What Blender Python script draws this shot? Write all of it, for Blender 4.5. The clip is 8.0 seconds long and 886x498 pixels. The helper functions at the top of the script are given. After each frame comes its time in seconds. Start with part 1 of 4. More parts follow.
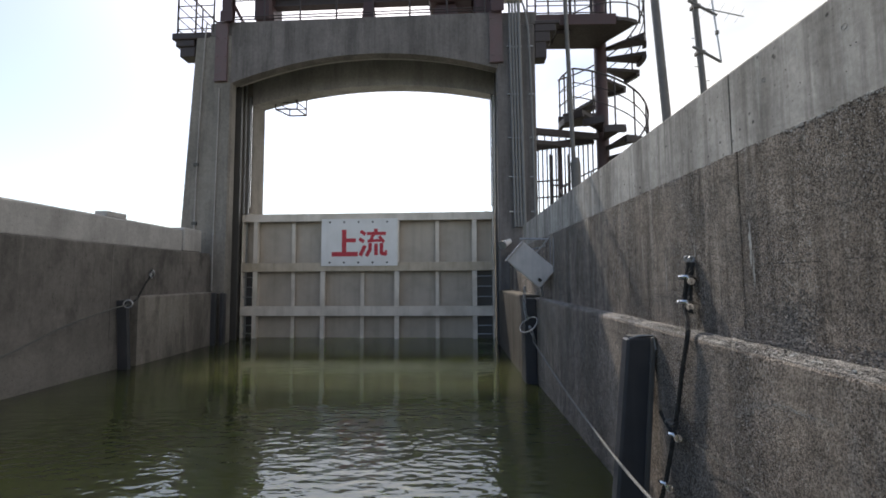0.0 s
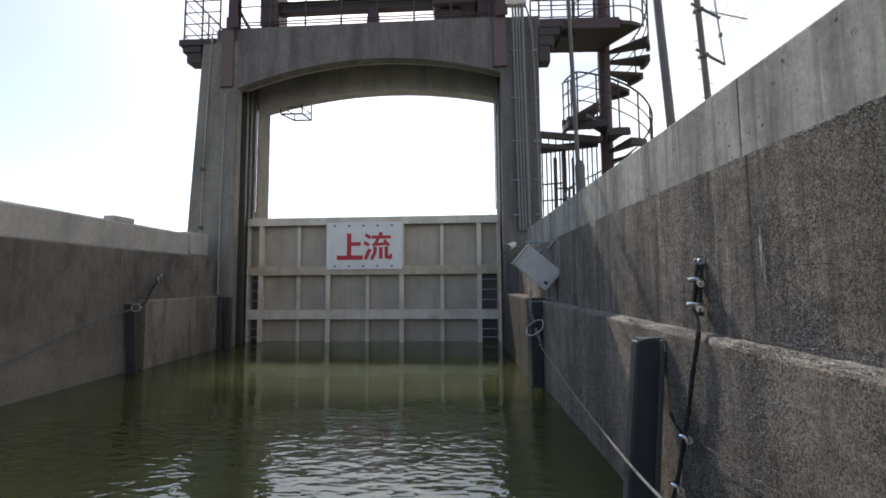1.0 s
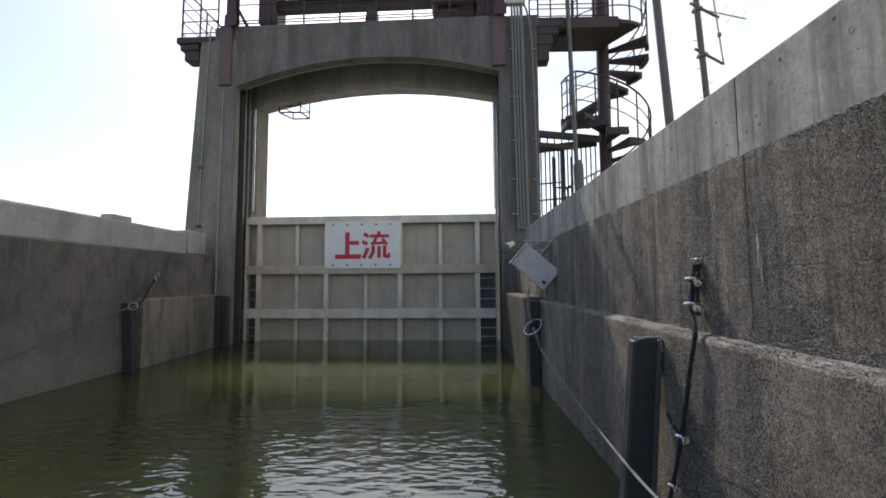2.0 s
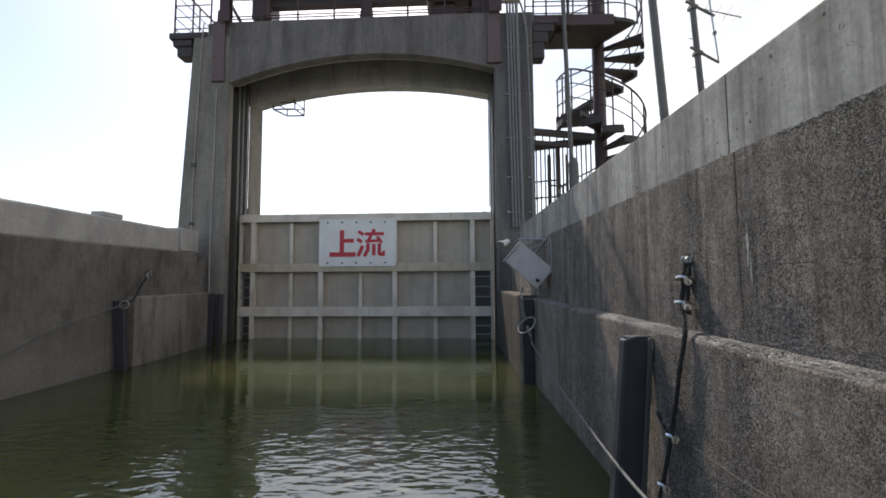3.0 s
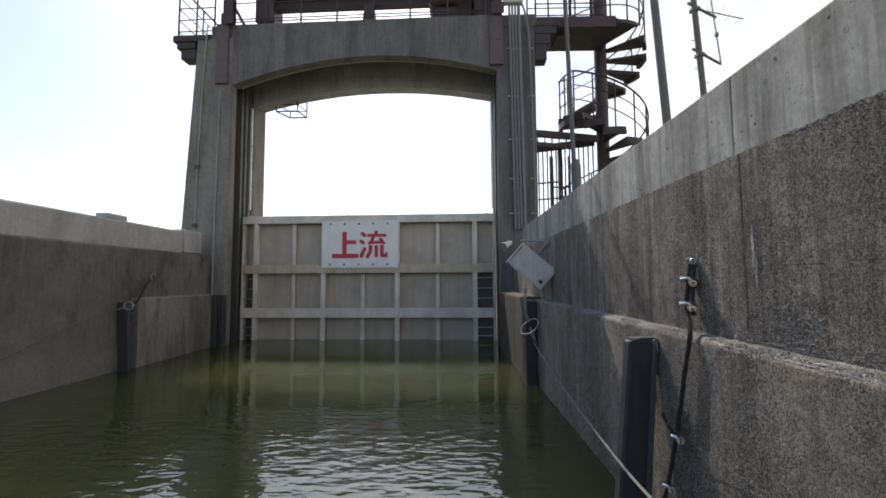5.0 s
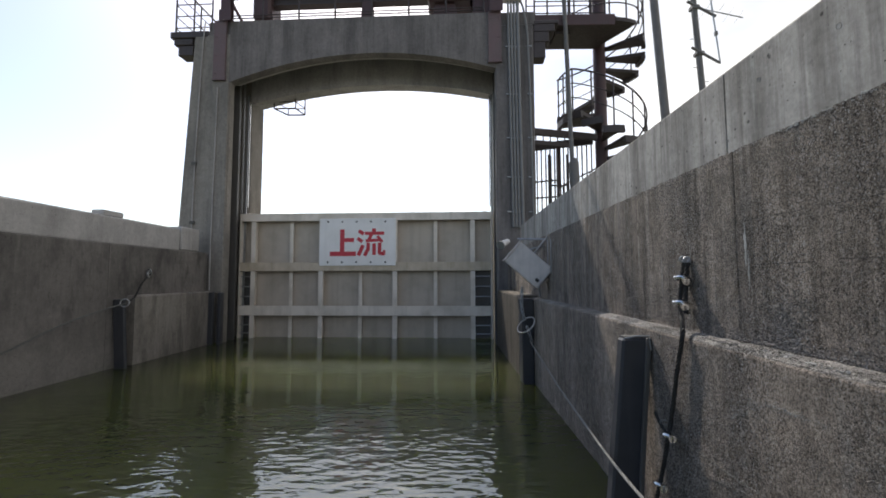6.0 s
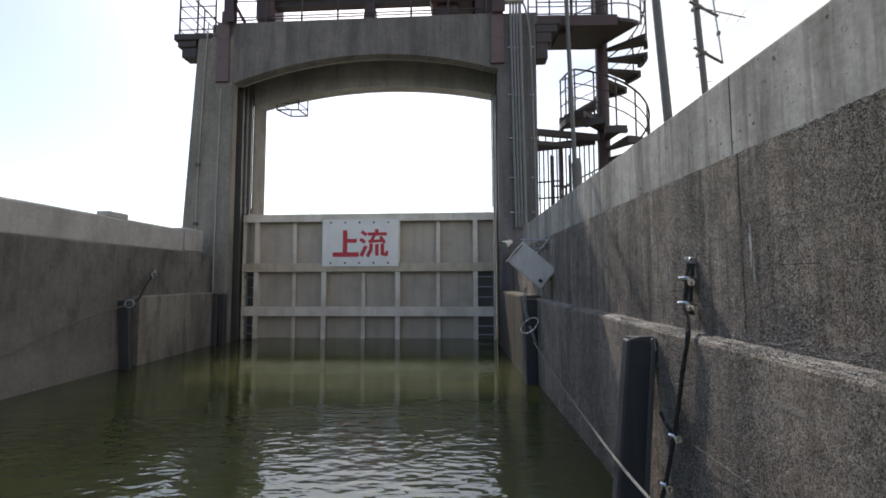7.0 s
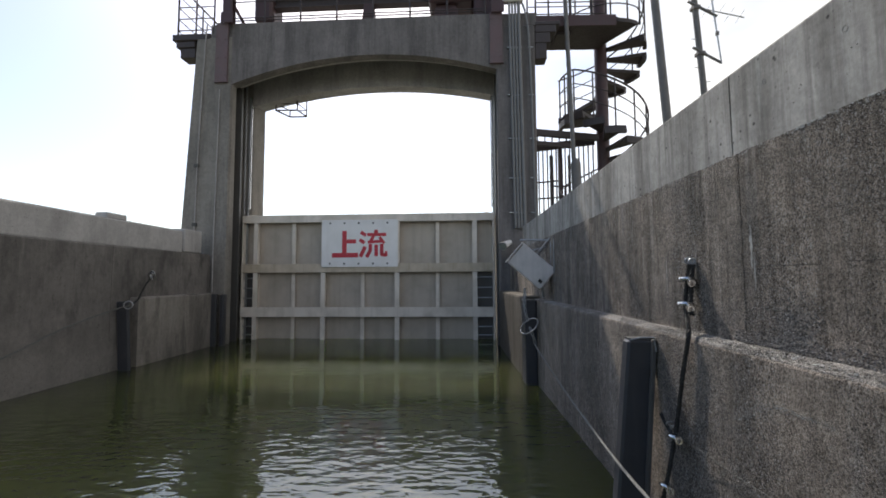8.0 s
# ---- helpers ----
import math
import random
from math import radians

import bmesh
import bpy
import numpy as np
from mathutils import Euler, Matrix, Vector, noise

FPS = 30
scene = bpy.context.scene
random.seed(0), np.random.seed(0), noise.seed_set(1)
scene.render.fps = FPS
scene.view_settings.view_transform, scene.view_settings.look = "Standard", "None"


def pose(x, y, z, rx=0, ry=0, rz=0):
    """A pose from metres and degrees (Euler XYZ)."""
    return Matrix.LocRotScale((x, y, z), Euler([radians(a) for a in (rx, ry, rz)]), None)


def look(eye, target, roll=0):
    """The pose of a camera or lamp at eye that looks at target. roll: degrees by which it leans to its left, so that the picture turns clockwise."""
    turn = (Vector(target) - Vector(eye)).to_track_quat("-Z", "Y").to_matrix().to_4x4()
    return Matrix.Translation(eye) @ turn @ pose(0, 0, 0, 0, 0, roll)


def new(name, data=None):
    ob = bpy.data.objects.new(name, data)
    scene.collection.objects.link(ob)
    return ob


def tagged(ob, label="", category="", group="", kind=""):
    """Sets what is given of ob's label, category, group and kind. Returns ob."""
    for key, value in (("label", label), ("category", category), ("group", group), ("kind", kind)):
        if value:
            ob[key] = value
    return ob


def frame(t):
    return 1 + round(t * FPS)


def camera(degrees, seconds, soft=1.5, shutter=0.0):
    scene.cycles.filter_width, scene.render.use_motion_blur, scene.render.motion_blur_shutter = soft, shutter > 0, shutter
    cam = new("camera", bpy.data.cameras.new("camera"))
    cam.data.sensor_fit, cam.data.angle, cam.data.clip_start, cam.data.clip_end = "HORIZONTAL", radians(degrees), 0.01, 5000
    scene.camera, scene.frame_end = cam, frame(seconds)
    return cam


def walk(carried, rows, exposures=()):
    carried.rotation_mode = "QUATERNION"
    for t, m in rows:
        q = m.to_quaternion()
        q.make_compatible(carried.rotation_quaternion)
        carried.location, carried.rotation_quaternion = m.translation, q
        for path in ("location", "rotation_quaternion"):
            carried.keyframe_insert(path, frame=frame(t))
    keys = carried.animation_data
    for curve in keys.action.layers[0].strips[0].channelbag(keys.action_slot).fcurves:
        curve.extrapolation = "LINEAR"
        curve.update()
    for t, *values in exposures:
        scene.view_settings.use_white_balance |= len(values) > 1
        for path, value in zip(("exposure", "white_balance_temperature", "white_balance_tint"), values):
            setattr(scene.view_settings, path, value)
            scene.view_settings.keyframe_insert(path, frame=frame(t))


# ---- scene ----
cam = camera(92.0, 8.0, soft=1.7)
# seconds, x, y, z, yaw, pitch, roll
PATH = [
    (0.0, 0.013, 0.003, 1.299, 1.150, 3.899, 0.297),
    (0.5, -0.010, -0.009, 1.301, 1.367, 4.162, 0.436),
    (1.0, -0.023, -0.017, 1.298, 1.563, 4.340, 0.450),
    (1.5, -0.025, -0.017, 1.297, 1.595, 4.334, 0.380),
    (3.0, 0.022, 0.014, 1.301, 0.939, 3.932, 0.331),
    (3.5, 0.008, 0.007, 1.301, 1.004, 4.070, 0.330),
    (4.0, 0.000, 0.000, 1.300, 1.109, 4.114, 0.398),
    (4.5, -0.008, -0.002, 1.301, 1.179, 4.211, 0.380),
    (6.0, 0.035, 0.013, 1.297, 1.035, 3.910, 0.124),
    (6.5, 0.019, 0.005, 1.300, 1.167, 3.904, 0.100),
    (7.0, 0.015, -0.001, 1.300, 1.273, 3.968, 0.190),
    (7.5, 0.023, 0.005, 1.301, 1.144, 3.848, 0.200),
    (8.0, 0.014, 0.006, 1.305, 1.194, 3.999, 0.310),
]
walk(cam, [(t, pose(x, y, z, 90 + pitch, roll, yaw)) for t, x, y, z, yaw, pitch, roll in PATH], exposures=[(0.0, 0.36, 6800, 10), (8.0, 0.36, 6800, 10)])

# ---- light: clear hazy day, sun high behind the lifting gate ----
SUN_ELEVATION, SUN_AZIMUTH = radians(48.0), radians(-13)
world = bpy.data.worlds.new("hazy_sky")
scene.world = world
world.use_nodes = True
wn = world.node_tree.nodes
sky = wn.new("ShaderNodeTexSky")
sky.sky_type, sky.sun_disc = "NISHITA", False
sky.sun_elevation, sky.sun_rotation = SUN_ELEVATION, SUN_AZIMUTH
sky.air_density, sky.dust_density, sky.ozone_density = 1.0, 1.5, 1.4
wn["Background"].inputs["Strength"].default_value = 0.15
# thin drifting haze that whitens the blue unevenly, denser to the east
wl = world.node_tree.links
way, drift, haze, veil, pale, mixed = (wn.new("ShaderNode" + k) for k in ("TexCoord", "Mapping", "TexNoise", "ValToRGB", "HueSaturation", "Mix"))
drift.inputs["Scale"].default_value, drift.inputs["Location"].default_value = (1.0, 1.0, 2.2), (0.9, 0.0, 0.3)
drift.inputs["Rotation"].default_value = (0.0, radians(25), 0.0)
haze.inputs["Scale"].default_value, haze.inputs["Detail"].default_value, haze.inputs["Roughness"].default_value = 1.5, 5.0, 0.55
veil.color_ramp.elements[0].position, veil.color_ramp.elements[1].position = 0.45, 0.68
veil.color_ramp.elements[0].color = (0.05, 0.05, 0.05, 1)
pale.inputs["Saturation"].default_value, pale.inputs["Value"].default_value = 0.12, 1.1
mixed.data_type = "RGBA"
wl.new(way.outputs["Generated"], drift.inputs["Vector"])
wl.new(drift.outputs["Vector"], haze.inputs["Vector"])
side, denser = wn.new("ShaderNodeSeparateXYZ"), wn.new("ShaderNodeMath")
denser.operation = "MULTIPLY_ADD"
denser.inputs[1].default_value = 0.4
wl.new(way.outputs["Generated"], side.inputs[0])
wl.new(side.outputs["X"], denser.inputs[0])
wl.new(haze.outputs["Fac"], denser.inputs[2])
wl.new(denser.outputs[0], veil.inputs["Fac"])
wl.new(veil.outputs["Color"], mixed.inputs[0])
wl.new(sky.outputs[0], mixed.inputs[6])
wl.new(sky.outputs[0], pale.inputs["Color"])
wl.new(pale.outputs["Color"], mixed.inputs[7])
wl.new(mixed.outputs[2], wn["Background"].inputs["Color"])
sun = new("sun", bpy.data.lights.new("sun", "SUN"))
sun.data.energy, sun.data.angle, sun.data.color = 3.0, radians(0.55), (1.0, 0.95, 0.885)
TO_SUN = Vector((math.sin(SUN_AZIMUTH) * math.cos(SUN_ELEVATION), math.cos(SUN_AZIMUTH) * math.cos(SUN_ELEVATION), math.sin(SUN_ELEVATION)))
sun.matrix_world = look(TO_SUN * 60, (0, 0, 0))


# ---- materials ----
def nodes_of(name):
    mat = bpy.data.materials.new(name)
    mat.use_nodes = True
    nt = mat.node_tree
    return mat, nt, nt.nodes["Principled BSDF"]


def tex_noise(nt, scale, detail=4.0, stretch=(1, 1, 1), rough=0.55):
    tc, mp, no = nt.nodes.new("ShaderNodeTexCoord"), nt.nodes.new("ShaderNodeMapping"), nt.nodes.new("ShaderNodeTexNoise")
    mp.inputs["Scale"].default_value = stretch
    no.inputs["Scale"].default_value, no.inputs["Detail"].default_value, no.inputs["Roughness"].default_value = scale, detail, rough
    nt.links.new(tc.outputs["Object"], mp.inputs["Vector"])
    nt.links.new(mp.outputs["Vector"], no.inputs["Vector"])
    return no.outputs["Fac"]


def tex_cells(nt, scale, stretch=(1, 1, 1)):
    tc, mp, vo = nt.nodes.new("ShaderNodeTexCoord"), nt.nodes.new("ShaderNodeMapping"), nt.nodes.new("ShaderNodeTexVoronoi")
    mp.inputs["Scale"].default_value = stretch
    vo.inputs["Scale"].default_value = scale
    nt.links.new(tc.outputs["Object"], mp.inputs["Vector"])
    nt.links.new(mp.outputs["Vector"], vo.inputs["Vector"])
    return vo


def ramp(nt, fac, stops):
    r = nt.nodes.new("ShaderNodeValToRGB")
    while len(r.color_ramp.elements) < len(stops):
        r.color_ramp.elements.new(0.5)
    for el, (p, c) in zip(r.color_ramp.elements, stops):
        el.position = p
        el.color = (*c, 1) if len(c) == 3 else (c[0], c[0], c[0], 1)
    nt.links.new(fac, r.inputs["Fac"])
    return r.outputs["Color"]


def blend(nt, a, b, fac, mode="MIX"):
    m = nt.nodes.new("ShaderNodeMix")
    m.data_type, m.blend_type = "RGBA", mode
    for sock, v in ((m.inputs[6], a), (m.inputs[7], b)):
        if isinstance(v, tuple):
            sock.default_value = (*v, 1)
        else:
            nt.links.new(v, sock)
    if isinstance(fac, float):
        m.inputs[0].default_value = fac
    else:
        nt.links.new(fac, m.inputs[0])
    return m.outputs[2]


def bump(nt, bsdf, heights):
    prev = None
    for h, strength, dist in heights:
        b = nt.nodes.new("ShaderNodeBump")
        b.inputs["Strength"].default_value, b.inputs["Distance"].default_value = strength, dist
        nt.links.new(h, b.inputs["Height"])
        if prev:
            nt.links.new(prev, b.inputs["Normal"])
        prev = b.outputs["Normal"]
    nt.links.new(prev, bsdf.inputs["Normal"])


def concrete(name, light, dark, stain, aggregate=0.0, streak=0.5, rough=0.9, grain=0.4, boards=0.0, clouds=1.1, blotch=0.35, threads=0.35, wavy=0.35, tall=0.4, pocks=0.5, tide=0.0):
    """Cast concrete: cloudy patches, runs of dirt, pores; aggregate: how far its stones lie bare; boards: marks of the formwork; tide: height of the washed band over the water."""
    mat, nt, bsdf = nodes_of(name)
    col = ramp(nt, tex_noise(nt, clouds, 10, (1, 1, 0.7), 0.68), [(0.38, dark), (0.62, light)])
    runs = ramp(nt, tex_noise(nt, 1.5, 8, (2.0, 2.0, tall), 0.68), [(0.46, (0.0,)), (0.64, (streak,))])
    col = blend(nt, col, stain, runs)
    thin = ramp(nt, tex_noise(nt, 6, 6, (3.0, 3.0, 0.16), 0.65), [(0.5, (0.0,)), (0.68, (streak * threads,))])
    col = blend(nt, col, tuple(c * 0.75 for c in stain), thin)
    pale = ramp(nt, tex_noise(nt, 3.1, 6, (3.2, 3.2, 0.22), 0.65), [(0.57, (0.0,)), (0.7, (0.4 * streak,))])
    col = blend(nt, col, tuple(min(0.7, c * 1.35) for c in light), pale)
    if tide:                                           # paler band that the water has washed, with level stain lines
        xyz, wavy_z = nt.nodes.new("ShaderNodeSeparateXYZ"), nt.nodes.new("ShaderNodeMath")
        nt.links.new(nt.nodes.new("ShaderNodeTexCoord").outputs["Object"], xyz.inputs[0])
        wavy_z.operation = "MULTIPLY_ADD"
        nt.links.new(tex_noise(nt, 1.3, 6, (1, 1, 0.5), 0.65), wavy_z.inputs[0])
        wavy_z.inputs[1].default_value = -0.5
        nt.links.new(xyz.outputs["Z"], wavy_z.inputs[2])
        band = ramp(nt, wavy_z.outputs[0], [(0.0, (0.6,)), (0.2, (0.45,)), (tide, (0.0,)), (0.95, (0.0,))])
        col = blend(nt, col, tuple(min(0.7, c * 1.25) for c in light), band)
        lines = ramp(nt, tex_noise(nt, 1.0, 5, (0.5, 0.5, 3.5), 0.6), [(0.52, (0.0,)), (0.75, (0.3,))])
        col = blend(nt, col, stain, lines)
    mottle = tex_noise(nt, 16, 8, rough=0.72)
    col = blend(nt, col, ramp(nt, mottle, [(0.38, (0.5,)), (0.6, (1.0,))]), blotch, "MULTIPLY")
    fine = tex_noise(nt, 60, 6, rough=0.7)
    col = blend(nt, col, ramp(nt, fine, [(0.38, (0.4,)), (0.56, (1.0,))]), blotch * 0.6, "MULTIPLY")
    pores = ramp(nt, tex_cells(nt, 24).outputs["Distance"], [(0.12, (0.22,)), (0.2, (1.0,))])
    some = ramp(nt, tex_noise(nt, 6, 3), [(0.46, (0.0,)), (0.58, (pocks,))])
    col = blend(nt, col, blend(nt, (1.0, 1.0, 1.0), pores, some), 1.0, "MULTIPLY")
    heights = [(tex_noise(nt, 3.0, 5), wavy, 0.02), (mottle, grain * 0.6, 0.008), (fine, grain, 0.005)]
    if boards:
        heights.append((tex_noise(nt, 4, 4, (1, 3.5, 0.08)), boards, 0.012))
    if aggregate:
        patch = ramp(nt, tex_noise(nt, 2.4, 8, (1, 1.3, 0.32), 0.7), [(0.38, (0.0,)), (0.62, (1.0,))])
        amount = blend(nt, (0.55 * aggregate,) * 3, (0.95 * aggregate,) * 3, patch)
        specks = tex_noise(nt, 165, 6, (1, 1, 0.75), 0.8)
        col = blend(nt, col, ramp(nt, specks, [(0.44, (0.04,)), (0.54, (1.0,))]), amount, "MULTIPLY")
        pits = ramp(nt, tex_cells(nt, 105, (1, 1, 0.8)).outputs["Distance"], [(0.16, (0.12,)), (0.34, (1.0,))])
        pitted = ramp(nt, tex_noise(nt, 9, 5, (1, 1, 0.6), 0.7), [(0.46, (0.0,)), (0.58, (aggregate,))])
        col = blend(nt, col, blend(nt, (1.0, 1.0, 1.0), pits, pitted), 1.0, "MULTIPLY")
        glints = blend(nt, (0.0, 0.0, 0.0), ramp(nt, tex_noise(nt, 190, 3), [(0.57, (0.0,)), (0.66, (0.75 * aggregate,))]), patch)
        col = blend(nt, col, tuple(min(0.75, c * 1.5) for c in light), glints)
        stones = tex_cells(nt, 125)
        relief = blend(nt, (0.5, 0.5, 0.5), specks, amount)
        knobs = blend(nt, (0.5, 0.5, 0.5), ramp(nt, stones.outputs["Distance"], [(0.1, (1.0,)), (0.75, (0.0,))]), patch)
        heights += [(tex_noise(nt, 28, 8, rough=0.75), 0.7 * aggregate, 0.016), (knobs, 0.22 * aggregate, 0.008), (relief, 1.0 * aggregate, 0.018)]
    nt.links.new(col, bsdf.inputs["Base Color"])
    bsdf.inputs["Roughness"].default_value = rough
    bsdf.inputs["Specular IOR Level"].default_value = 0.25
    bump(nt, bsdf, heights)
    return mat


def painted(name, colour, worn, rough=0.5, metal=0.0, wear=0.5, scale=6.0, runs=True):
    """Paint or metal with patches of dirt, fine runs and a light unevenness."""
    mat, nt, bsdf = nodes_of(name)
    fac = ramp(nt, tex_noise(nt, scale, 6), [(0.42, (0.0,)), (0.78, (wear,))])
    col = blend(nt, colour, worn, fac)
    if runs:
        fac2 = ramp(nt, tex_noise(nt, scale * 1.5, 4, (2, 2, 0.12)), [(0.5, (0.0,)), (0.8, (wear * 0.7,))])
        col = blend(nt, col, worn, fac2)
    nt.links.new(col, bsdf.inputs["Base Color"])
    nt.links.new(ramp(nt, tex_noise(nt, scale * 4, 3), [(0.3, (rough * 0.8,)), (0.7, (min(1.0, rough * 1.25),))]), bsdf.inputs["Roughness"])
    bsdf.inputs["Metallic"].default_value = metal
    bump(nt, bsdf, [(tex_noise(nt, scale * 9, 3), 0.12, 0.004)])
    return mat


WALL_ROUGH = concrete("bare_aggregate_concrete", (0.70, 0.598, 0.505), (0.43, 0.368, 0.311), (0.165, 0.142, 0.12), aggregate=1.0, streak=0.95, blotch=0.7, threads=0.9, tall=0.11, clouds=2.2)
WALL_LOWER = concrete("bare_lower_wall_concrete", (0.70, 0.60, 0.512), (0.41, 0.352, 0.30), (0.175, 0.151, 0.129), aggregate=1.0, streak=0.6, blotch=0.7, threads=0.5, tall=0.3, clouds=2.2)
# left wall's copies of the wall concrete, with shade put into a darker tone
WALL_SHADE = concrete("shade_toned_old_concrete", (0.265, 0.243, 0.225), (0.16, 0.148, 0.138), (0.08, 0.075, 0.071), streak=0.75, clouds=0.6, tall=0.9, grain=0.12, threads=0.25, blotch=0.3, tide=0.8)
WALL_LOWER_SHADE = concrete("shade_toned_washed_concrete", (0.36, 0.326, 0.292), (0.23, 0.209, 0.188), (0.12, 0.109, 0.099), streak=0.7, clouds=0.7, tall=0.6, grain=0.15, threads=0.2, blotch=0.3)
PARAPET = concrete("newer_parapet_concrete", (0.56, 0.525, 0.48), (0.38, 0.355, 0.322), (0.17, 0.157, 0.14), streak=0.9, grain=0.12, boards=0.1, threads=0.7, wavy=0.06, tall=0.18, blotch=0.4, clouds=2.2, pocks=0.9)
PARAPET_SMOOTH = concrete("smooth_grey_parapet_concrete", (0.53, 0.51, 0.495), (0.42, 0.403, 0.39), (0.25, 0.24, 0.23), streak=0.4, grain=0.12, threads=0.2, wavy=0.06, tall=0.5, blotch=0.25, clouds=1.4)
TOWER = concrete("weathered_tower_concrete", (0.355, 0.326, 0.295), (0.265, 0.245, 0.223), (0.165, 0.153, 0.141), streak=0.6, grain=0.2, threads=0.25, wavy=0.15)
MOULD = concrete("black_moulded_concrete", (0.28, 0.255, 0.246), (0.2, 0.183, 0.177), (0.11, 0.102, 0.1), streak=0.65, grain=0.2, threads=0.5, wavy=0.15, tall=0.2)
# paler than the tower: veiling glare and water bounce put into the colour
SOFFIT = concrete("lightened_pale_concrete", (0.52, 0.495, 0.485), (0.40, 0.38, 0.372), (0.26, 0.248, 0.242), streak=0.5, grain=0.2, threads=0.2, wavy=0.15)
LEDGE = concrete("crumbled_ledge_concrete", (0.84, 0.79, 0.74), (0.55, 0.515, 0.47), (0.24, 0.226, 0.208), aggregate=1.0, streak=0.7, clouds=26.0, blotch=0.7)
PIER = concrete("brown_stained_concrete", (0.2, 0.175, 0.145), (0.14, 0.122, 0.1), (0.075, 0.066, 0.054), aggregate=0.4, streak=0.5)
GATE_PAINT = painted("grey_gate_paint", (0.80, 0.72, 0.635), (0.3, 0.26, 0.185), 0.45, 0.0, 0.5, 2.5)
GATE_STAINED = painted("silt_stained_gate_paint", (0.60, 0.51, 0.40), (0.36, 0.29, 0.19), 0.5, 0.0, 0.8, 3.5)
GATE_SKIN = painted("darker_gate_plate_paint", (0.52, 0.457, 0.385), (0.31, 0.265, 0.21), 0.5, 0.0, 0.65, 2.0)
FADED_MAROON = painted("faded_maroon_steel_paint", (0.17, 0.112, 0.116), (0.14, 0.116, 0.115), 0.6, 0.0, 0.7, 5)
MAROON = painted("maroon_steel_paint", (0.088, 0.047, 0.05), (0.068, 0.05, 0.05), 0.5, 0.0, 0.7, 5)
DARK_STEEL = painted("dark_brown_steel_paint", (0.062, 0.048, 0.048), (0.045, 0.039, 0.038), 0.55, 0.0, 0.5, 5)
GALVANISED = painted("dull_galvanised_steel", (0.42, 0.43, 0.44), (0.25, 0.25, 0.25), 0.42, 0.85, 0.6, 8)
BRIGHT_STEEL = painted("polished_steel", (0.75, 0.75, 0.74), (0.5, 0.5, 0.5), 0.16, 1.0, 0.3, 20, False)
GREY_PIPE = painted("grey_conduit_coating", (0.24, 0.235, 0.235), (0.16, 0.157, 0.155), 0.5, 0.0, 0.5, 6)
POLE = painted("weathered_grey_pole", (0.2, 0.19, 0.183), (0.13, 0.123, 0.118), 0.7, 0.0, 0.6, 3)
RUBBER = painted("black_rubber", (0.045, 0.047, 0.055), (0.078, 0.078, 0.082), 0.4, 0.0, 0.6, 5)
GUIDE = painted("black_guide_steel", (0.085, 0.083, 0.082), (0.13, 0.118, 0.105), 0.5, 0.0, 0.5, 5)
BLACK_ROPE = painted("black_rope_fibre", (0.022, 0.021, 0.02), (0.05, 0.047, 0.043), 0.8, 0.0, 0.6, 30, False)
GREY_ROPE = painted("pale_grey_rope_fibre", (0.24, 0.236, 0.222), (0.13, 0.127, 0.118), 0.85, 0.0, 0.5, 30, False)
DIRTY_ROPE = painted("dirty_grey_rope_fibre", (0.15, 0.15, 0.14), (0.08, 0.08, 0.075), 0.85, 0.0, 0.5, 30, False)
LIME = concrete("white_lime_crust", (0.6, 0.585, 0.55), (0.44, 0.425, 0.395), (0.28, 0.27, 0.25), streak=0.4, grain=0.4, clouds=20.0)
BOX_PAINT = painted("pale_grey_box_enamel", (0.74, 0.68, 0.65), (0.33, 0.32, 0.3), 0.4, 0.0, 0.4, 7)
SIGN_WHITE = painted("white_sign_enamel", (0.86, 0.84, 0.83), (0.6, 0.59, 0.55), 0.35, 0.0, 0.3, 3)
SIGN_RED = painted("red_sign_paint", (0.56, 0.03, 0.05), (0.48, 0.06, 0.07), 0.4, 0.0, 0.4, 6, False)
BOLT = painted("dark_bolt_steel", (0.05, 0.05, 0.05), (0.09, 0.07, 0.05), 0.5, 0.6, 0.5, 40, False)


def mixed_stones():
    """Little stones, each of its own grey or brown."""
    mat, nt, bsdf = nodes_of("mixed_aggregate_stones")
    geo = nt.nodes.new("ShaderNodeNewGeometry")
    col = ramp(nt, geo.outputs["Random Per Island"], [(0.0, (0.07, 0.066, 0.062)), (0.35, (0.2, 0.184, 0.17)), (0.7, (0.36, 0.325, 0.292)), (0.95, (0.5, 0.452, 0.408)), (1.0, (0.66, 0.62, 0.57))])
    col = blend(nt, col, ramp(nt, tex_noise(nt, 300, 3), [(0.35, (0.6,)), (0.6, (1.0,))]), 0.7, "MULTIPLY")
    nt.links.new(col, bsdf.inputs["Base Color"])
    bsdf.inputs["Roughness"].default_value = 0.8
    bump(nt, bsdf, [(tex_noise(nt, 400, 2), 0.3, 0.001)])
    return mat


def soil():
    mat, nt, bsdf = nodes_of("gravel_and_short_grass")
    col = ramp(nt, tex_noise(nt, 0.4, 8), [(0.4, (0.2, 0.18, 0.15)), (0.6, (0.07, 0.09, 0.035))])
    col = blend(nt, col, ramp(nt, tex_noise(nt, 25, 5), [(0.3, (0.5,)), (0.7, (1.0,))]), 0.6, "MULTIPLY")
    nt.links.new(col, bsdf.inputs["Base Color"])
    bsdf.inputs["Roughness"].default_value = 0.95
    bump(nt, bsdf, [(tex_noise(nt, 12, 6), 0.6, 0.05)])
    return mat


